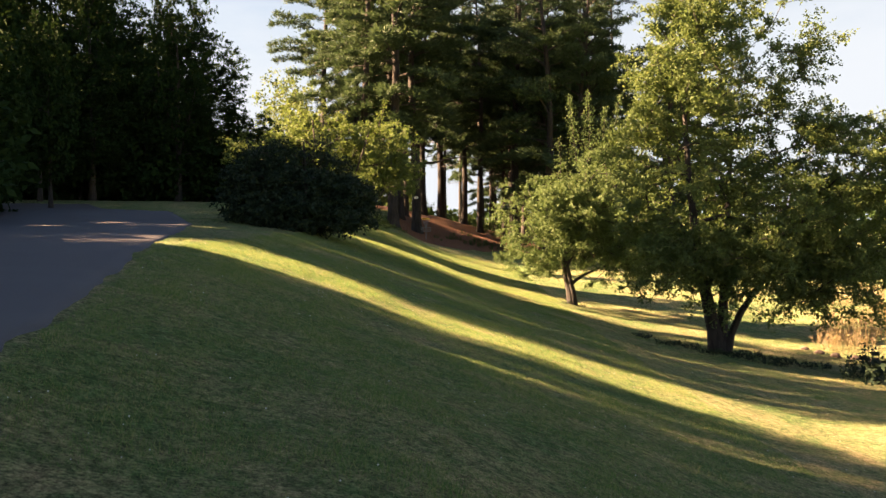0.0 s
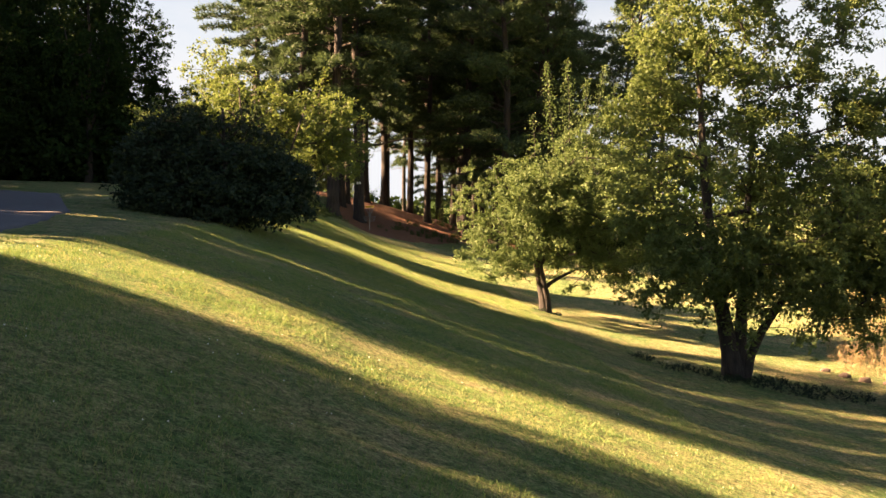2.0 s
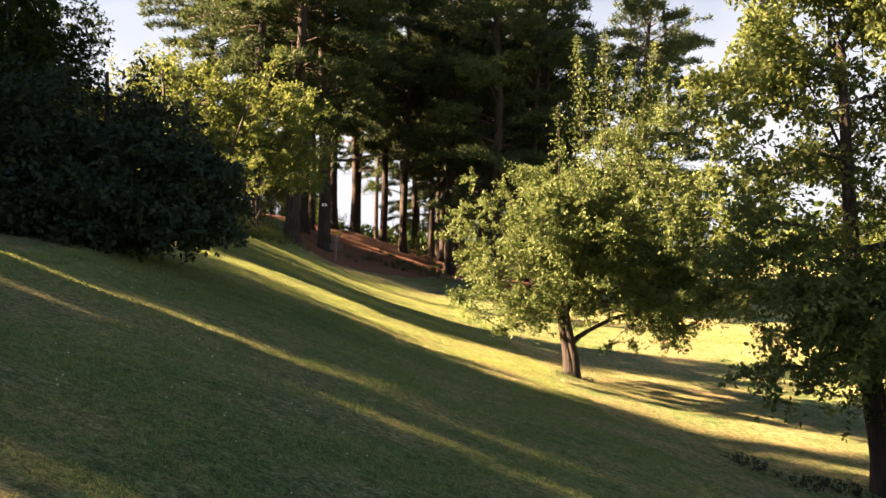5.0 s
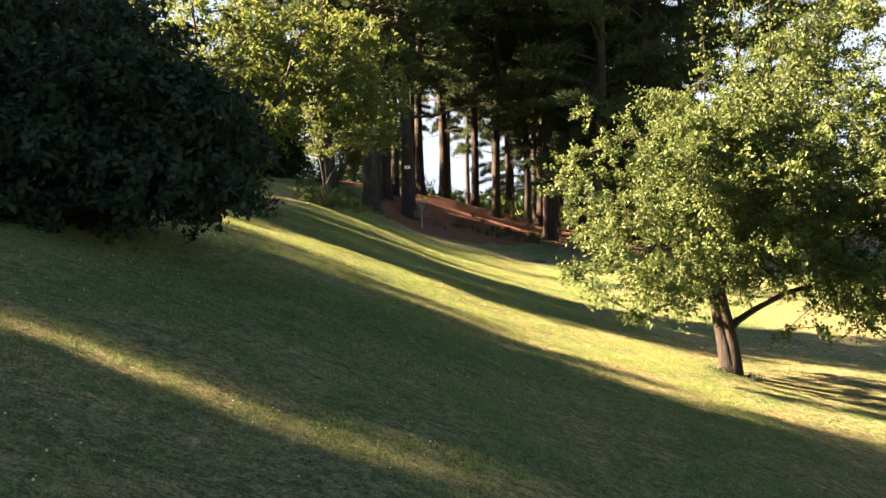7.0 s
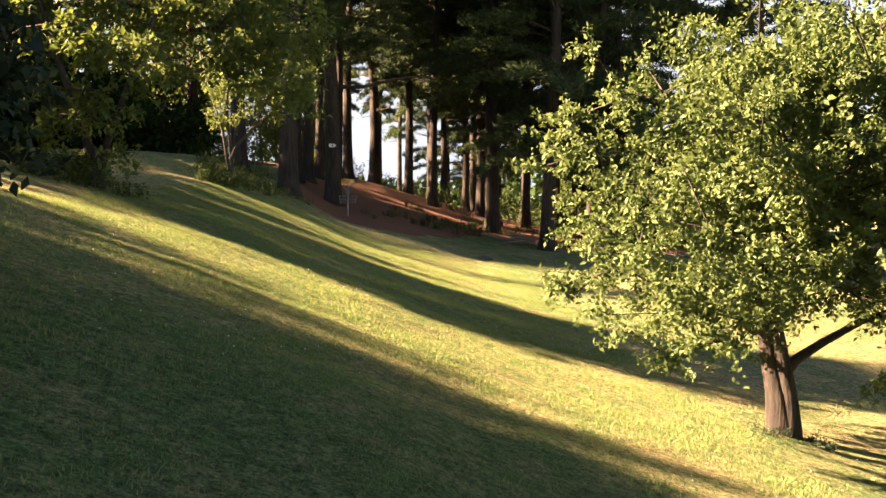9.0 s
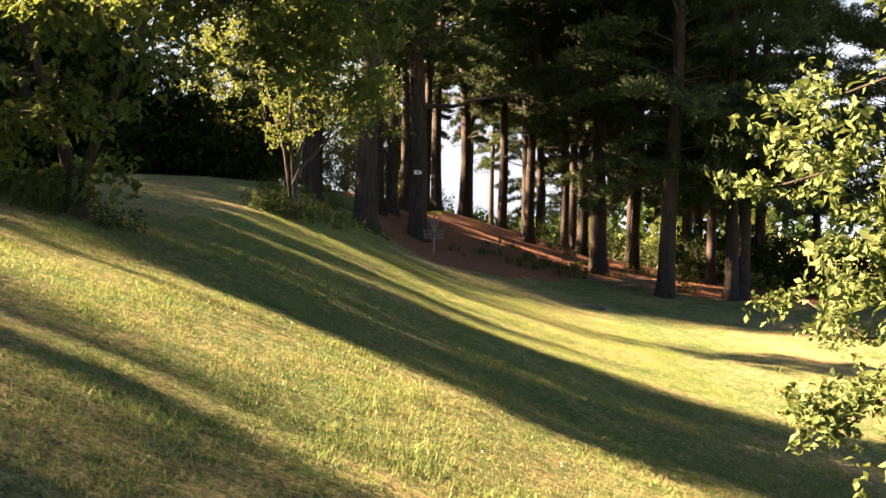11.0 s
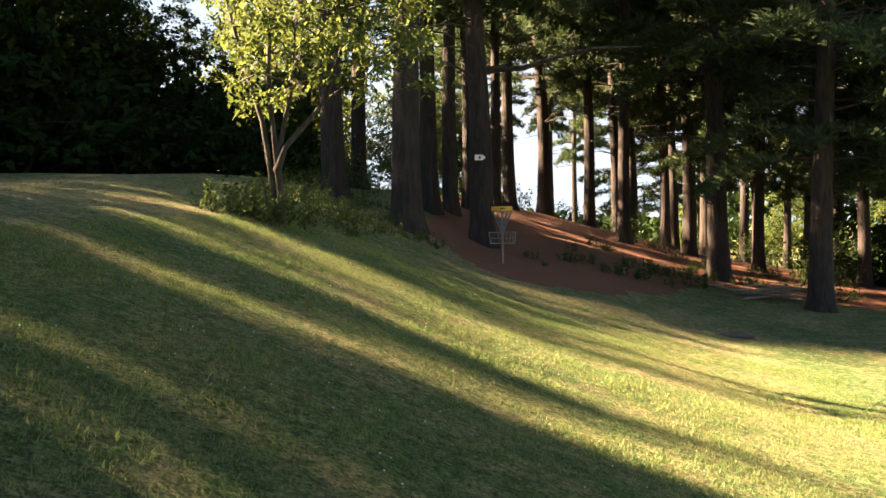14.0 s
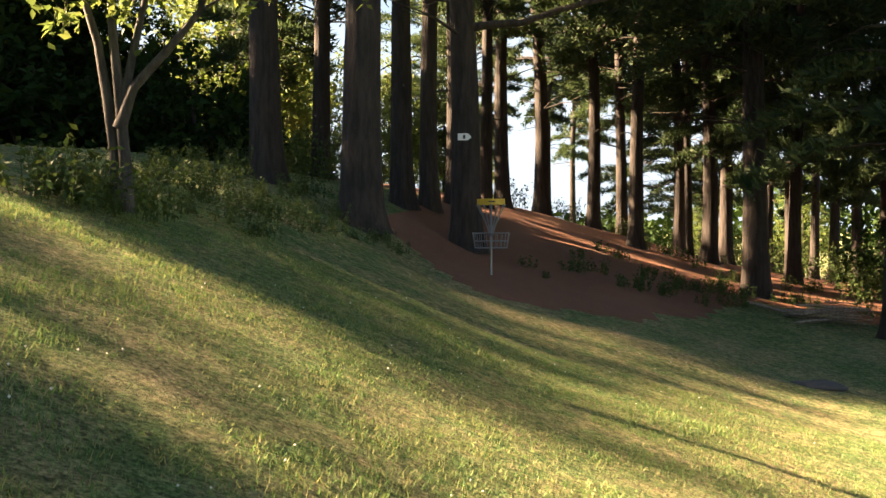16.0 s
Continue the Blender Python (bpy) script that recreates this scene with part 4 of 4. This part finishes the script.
def stone(name, x, y, size, seed, label, mat=ROCK):
    bm = bmesh.new()
    bmesh.ops.create_icosphere(bm, subdivisions=3, radius=1)
    for vert in bm.verts:
        p = vert.co.copy()
        q = 1 + 0.28 * noise.noise(p * 1.2 + Vector((seed, 0, 0))) + 0.1 * noise.noise(p * 3 + Vector((0, seed, 0)))
        vert.co = Vector((p.x * q * size[0], p.y * q * size[1], p.z * q * size[2]))
    me = bpy.data.meshes.new(name)
    bm.to_mesh(me)
    bm.free()
    me.materials.append(mat)
    me.shade_smooth()
    ob = tagged(new(name, me), label, "stone")
    ob.location = (x, y, bumpy(x, y) + size[2] * 0.25)
    return ob


stone("boulder", 3.6, 51.9, (0.36, 0.24, 0.07), 3, "low weathered boulder sunk in the lawn")


for k, (x, y, s) in enumerate([(12.4, 27.3, 0.22), (12.9, 27.0, 0.2), (13.3, 26.6, 0.24), (12.1, 27.8, 0.2), (13.8, 26.2, 0.22), (11.9, 28.4, 0.18)]):
    stone("edging_stone", x, y, (s * 0.8, s * 0.62, s * 0.45), 5 + k, "pinkish edging stone along the wildflower border", PINK_ROCK)["group"] = "edging stones"


def weed(name, seed, tall, wide, n, size, mat, label, category="weed", stems=9, stem_mat=None):
    """A clump of upright weeds about its foot."""
    rng = np.random.default_rng(seed)
    plant = tagged(new(name), label, category)
    w = Wood()
    pts = []
    for k in range(stems):
        a, r = rng.uniform(0, 6.28), wide * math.sqrt(rng.random())
        h = tall * rng.uniform(0.5, 1.0)
        b = Vector((r * math.cos(a), r * math.sin(a), -0.03))
        t = b + Vector((rng.normal(0, 0.12) * tall, rng.normal(0, 0.12) * tall, h))
        w.tube([b, b.lerp(t, 0.5) + Vector((0.01, 0, 0)), t], [0.006, 0.005, 0.002], 4)
        u = rng.uniform(0.1, 1, n // stems)[:, None]
        pts.append(np.array(b) + (np.array(t) - np.array(b)) * u + rng.normal(size=(len(u), 3)) * 0.05 * tall)
    w.link("stalk_tangle", stem_mat or mat, plant)["kind"] = "stuff"
    v, f = leaves(np.concatenate(pts), size, rng, 0.4)
    part_mesh("leaves", v, f, mat, plant)
    return plant


def strew(thing, places):
    for i, (x, y, s) in enumerate(places):
        m = scaled(x, y, bumpy(x, y), (i * 71) % 360, s, s * (0.9 + 0.07 * (i % 4)))
        if i:
            copy_thing(thing, m)
        else:
            thing.matrix_basis = m


bank = weed("weed_clump", 5, 0.58, 0.55, 420, 0.075, WEED_LEAF, "leafy green weeds growing round the bank tree", stems=22)
bank["group"] = "weeds on the bank"
strew(bank, [(-4.0, 46.9, 0.90), (-4.2, 46.6, 1.1), (-4.35, 47.1, 1.15), (-3.6, 46.9, 0.9), (-3.9, 47.4, 1.0), (-4.2, 48.2, 0.90), (-3.5, 48.6, 0.72), (-3.9, 49.3, 0.80), (-3.4, 49.7, 0.7), (-3.0, 50.6, 0.6), (-2.9, 51.5, 0.6), (-2.6, 52.2, 0.5), (-3.6, 50.3, 0.7), (-4.6, 49.2, 0.7), (-5.0, 50.2, 0.8), (-2.2, 52.9, 0.45), (-4.9, 51.2, 0.8), (-3.1, 48.9, 0.6),
             (-4.3, 50.0, 0.72), (-3.8, 50.8, 0.72), (-4.4, 51.6, 0.81), (-3.9, 52.3, 0.72), (-3.4, 51.5, 0.64), (-4.8, 52.5, 0.90), (-3.3, 52.9, 0.64), (-5.4, 52.2, 0.90), (-5.6, 54.5, 1.00),
             (-4.0, 54.0, 0.81), (-3.6, 55.4, 0.81), (-2.5, 53.0, 0.45), (-4.4, 37.2, 0.81), (-4.9, 37.0, 0.90), (-3.9, 37.4, 0.72), (-5.3, 37.6, 0.90), (3.4, 60.6, 0.64), (4.2, 61.2, 0.72), (5.9, 62.3, 0.72), (6.4, 63.0, 0.81), (7.6, 61.0, 0.72), (8.4, 60.2, 0.72), (4.6, 63.5, 0.72), (3.0, 62.5, 0.72), (2.0, 64.0, 0.72), (5.2, 65.5, 0.81)])
forb = weed("forest_forb", 9, 0.5, 0.25, 120, 0.07, WEED_LEAF, "small leafy forb sprouting through the needle bed", stems=7)
forb["group"] = "forbs under the pines"
rngp = np.random.default_rng(17)
spots = [(1.9, 58.2, 1.0), (2.6, 59.2, 1.1), (3.0, 60.2, 1.0), (3.7, 60.7, 1.1), (4.7, 61.2, 1.1), (5.0, 61.9, 1.0), (2.3, 60.4, 1.0), (1.5, 57.6, 0.8), (-0.3, 57.6, 0.9), (0.6, 58.4, 1.0), (1.3, 59.3, 0.9), (2.0, 58.6, 0.9), (0.0, 56.6, 0.6), (4.0, 59.6, 0.9), (4.5, 60.0, 1.1), (3.4, 59.0, 0.8)]
for _ in range(70):
    x, y = rngp.uniform(-3, 14), rngp.uniform(57.5, 76)
    if in_needles(x, y - 1) and x > 1.5 + (y - 76) * 0.05:
        spots.append((x, y, rngp.uniform(0.6, 1.3)))
strew(forb, spots)
ridge = weed("ridge_bush", 12, 1.1, 0.8, 520, 0.09, WEED_LEAF, "leafy bush on the ridge behind the pines", "bush", stems=26)
ridge["group"] = "bushes on the ridge"
strew(ridge, [(-3.5, 78, 1.2), (-1.8, 80, 1.2), (0.9, 79.5, 1.0), (2.6, 80, 1.0), (4.5, 80, 1.2), (-5.5, 75, 1.2), (8.8, 74, 1.2), (10.5, 72, 1.2), (12.2, 70.5, 1.2), (9.6, 66, 1.1),
              (11.5, 62.5, 1.2), (13.5, 62, 1.2), (15, 63.5, 1.2), (8.6, 62.5, 1.0), (10.8, 60.5, 0.9), (17.5, 60, 1.2), (-7.5, 62, 1.2), (-6.3, 60, 1.0), (-5.2, 60.5, 1.0), (-8.5, 70, 1.4), (13, 78, 1.3), (7, 82, 1.2), (9, 84, 1.8), (11, 85.5, 1.8), (13, 86, 1.8), (15.5, 84, 1.8), (8.2, 79.5, 1.4), (16, 79, 1.7), (11, 80.5, 1.5), (18, 82, 1.8)])
border = weed("wildflower_clump", 23, 0.9, 0.7, 700, 0.05, DRY_WEED, "tall dry wildflowers and grasses at the lawn's edge", "wildflower", stems=40)
border["group"] = "wildflower border"
strew(border, [(13.0, 28.5, 1.0), (14.0, 29.5, 1.1), (15.0, 30.8, 1.1), (13.8, 30.8, 1.0), (16.2, 32.2, 1.2), (17.2, 34, 1.2), (15.8, 34, 1.0), (18.5, 36, 1.2), (16.2, 29.5, 1.2), (17.8, 31.5, 1.2), (19.5, 38, 1.2), (18, 39, 1.0), (20.5, 41, 1.2), (15.2, 28.2, 1.1)])
low = weed("low_bush", 29, 0.6, 0.6, 360, 0.085, BUSH_LEAF, "low dark bush in the shade at the lawn's edge", "bush", stems=16)
low["group"] = "low dark bushes"
strew(low, [(11.2, 22.4, 1.3), (12.0, 23.0, 1.4), (12.8, 24.0, 1.3), (12.4, 21.8, 1.5)])
carpet = weed("weed_patch", 37, 0.17, 0.55, 700, 0.05, BUSH_LEAF, "low dark weeds round the foot of a tree", "weed", stems=60)
carpet["group"] = "weeds at the trees' feet"
strew(carpet, [(7.7, 25.2, 0.9), (8.6, 25.1, 1.0), (7.3, 25.9, 0.9), (9.1, 25.8, 0.9), (8.2, 25.6, 0.9), (6.6, 25.6, 1.0), (6.0, 26.3, 0.9), (9.8, 25.3, 1.1), (10.6, 24.8, 1.1), (9.3, 24.6, 1.1), (4.7, 32.85, 0.55), (5.25, 32.85, 0.55)])

# ---- grass ----
rng = np.random.default_rng(101)


def turf(clumps, each, x0, x1, y0, y1, low, high, width):
    cx, cy = rng.uniform(x0, x1, clumps), rng.uniform(y0, y1, clumps)
    tall = rng.uniform(low, high, clumps) * (0.75 + 0.6 * np.array([noise.noise((q * 0.9, r * 0.9, 8)) for q, r in zip(cx, cy)]))
    x = np.repeat(cx, each) + rng.normal(size=clumps * each) * 0.05
    y = np.repeat(cy, each) + rng.normal(size=clumps * each) * 0.05
    h = np.repeat(tall, each) * rng.uniform(0.6, 1.15, clumps * each)
    edge = np.interp(y, ROAD_Y, ROAD_X)
    near = np.interp(x, [-30, -4, -3.2, -2.2, -1.5, -0.3, 1.8, 3.5, 5.5, 7.5, 10, 18], [72, 66, 55.5, 53.2, 52.2, 52.4, 53.6, 57.5, 61.5, 59.0, 58.5, 60])
    ok = ((x > edge + 0.05) | (y > 34)) & (y < near + 0.4)
    x, y, h = x[ok], y[ok], h[ok]
    z = lay(x, y) + np.array([noise.noise((q * 0.55, r * 0.55, 0)) * 0.045 + noise.noise((q * 1.7, r * 1.7, 3)) * 0.018 for q, r in zip(x, y)])
    p = np.stack([x, y, z - 0.01], 1)
    m = len(p)
    turn = rng.uniform(0, 6.28, m)
    s = np.stack([np.cos(turn), np.sin(turn), 0 * turn], 1) * width
    lean = rng.normal(size=(m, 2)) * 0.5
    t = p + np.stack([lean[:, 0] * h, lean[:, 1] * h, h], 1)
    return np.stack([p - s, p + s, t], 1).reshape(-1, 3)


v = np.concatenate([turf(118000, 8, -4.2, 4.4, 4.0, 49, 0.032, 0.058, 0.0042), turf(9000, 8, -9, 14, 14, 66, 0.03, 0.06, 0.009)])
tagged(part_mesh("grass_blades", v, np.arange(len(v), dtype=np.int32).reshape(-1, 3), GRASS_BLADE), "short mown grass blades, green and straw-yellow", "grass", kind="stuff")
n = 2200
x, y = rng.uniform(-4, 7, n), rng.uniform(4, 52, n)
ok = (np.array([noise.noise((a * 0.45, b * 0.45, 21)) for a, b in zip(x, y)]) > 0.05) & (x > np.interp(y, ROAD_Y, ROAD_X) + 0.2)
x, y = x[ok], y[ok]
p = np.stack([x, y, lay(x, y) + 0.055], 1)
octa = np.array([(1, 0, 0), (0, 1, 0), (-1, 0, 0), (0, -1, 0), (0, 0, 1), (0, 0, -1)]) * 0.0065
v = (p[:, None, :] + octa[None] * rng.uniform(0.6, 1.2, (len(p), 1, 1))).reshape(-1, 3)
tri = np.array([(0, 1, 4), (1, 2, 4), (2, 3, 4), (3, 0, 4), (1, 0, 5), (2, 1, 5), (3, 2, 5), (0, 3, 5)])
f = (np.arange(len(p))[:, None, None] * 6 + tri[None]).reshape(-1, 3).astype(np.int32)
tagged(part_mesh("clover_heads", v, f, CLOVER), "tiny white clover heads dotted through the lawn", "clover", kind="stuff")
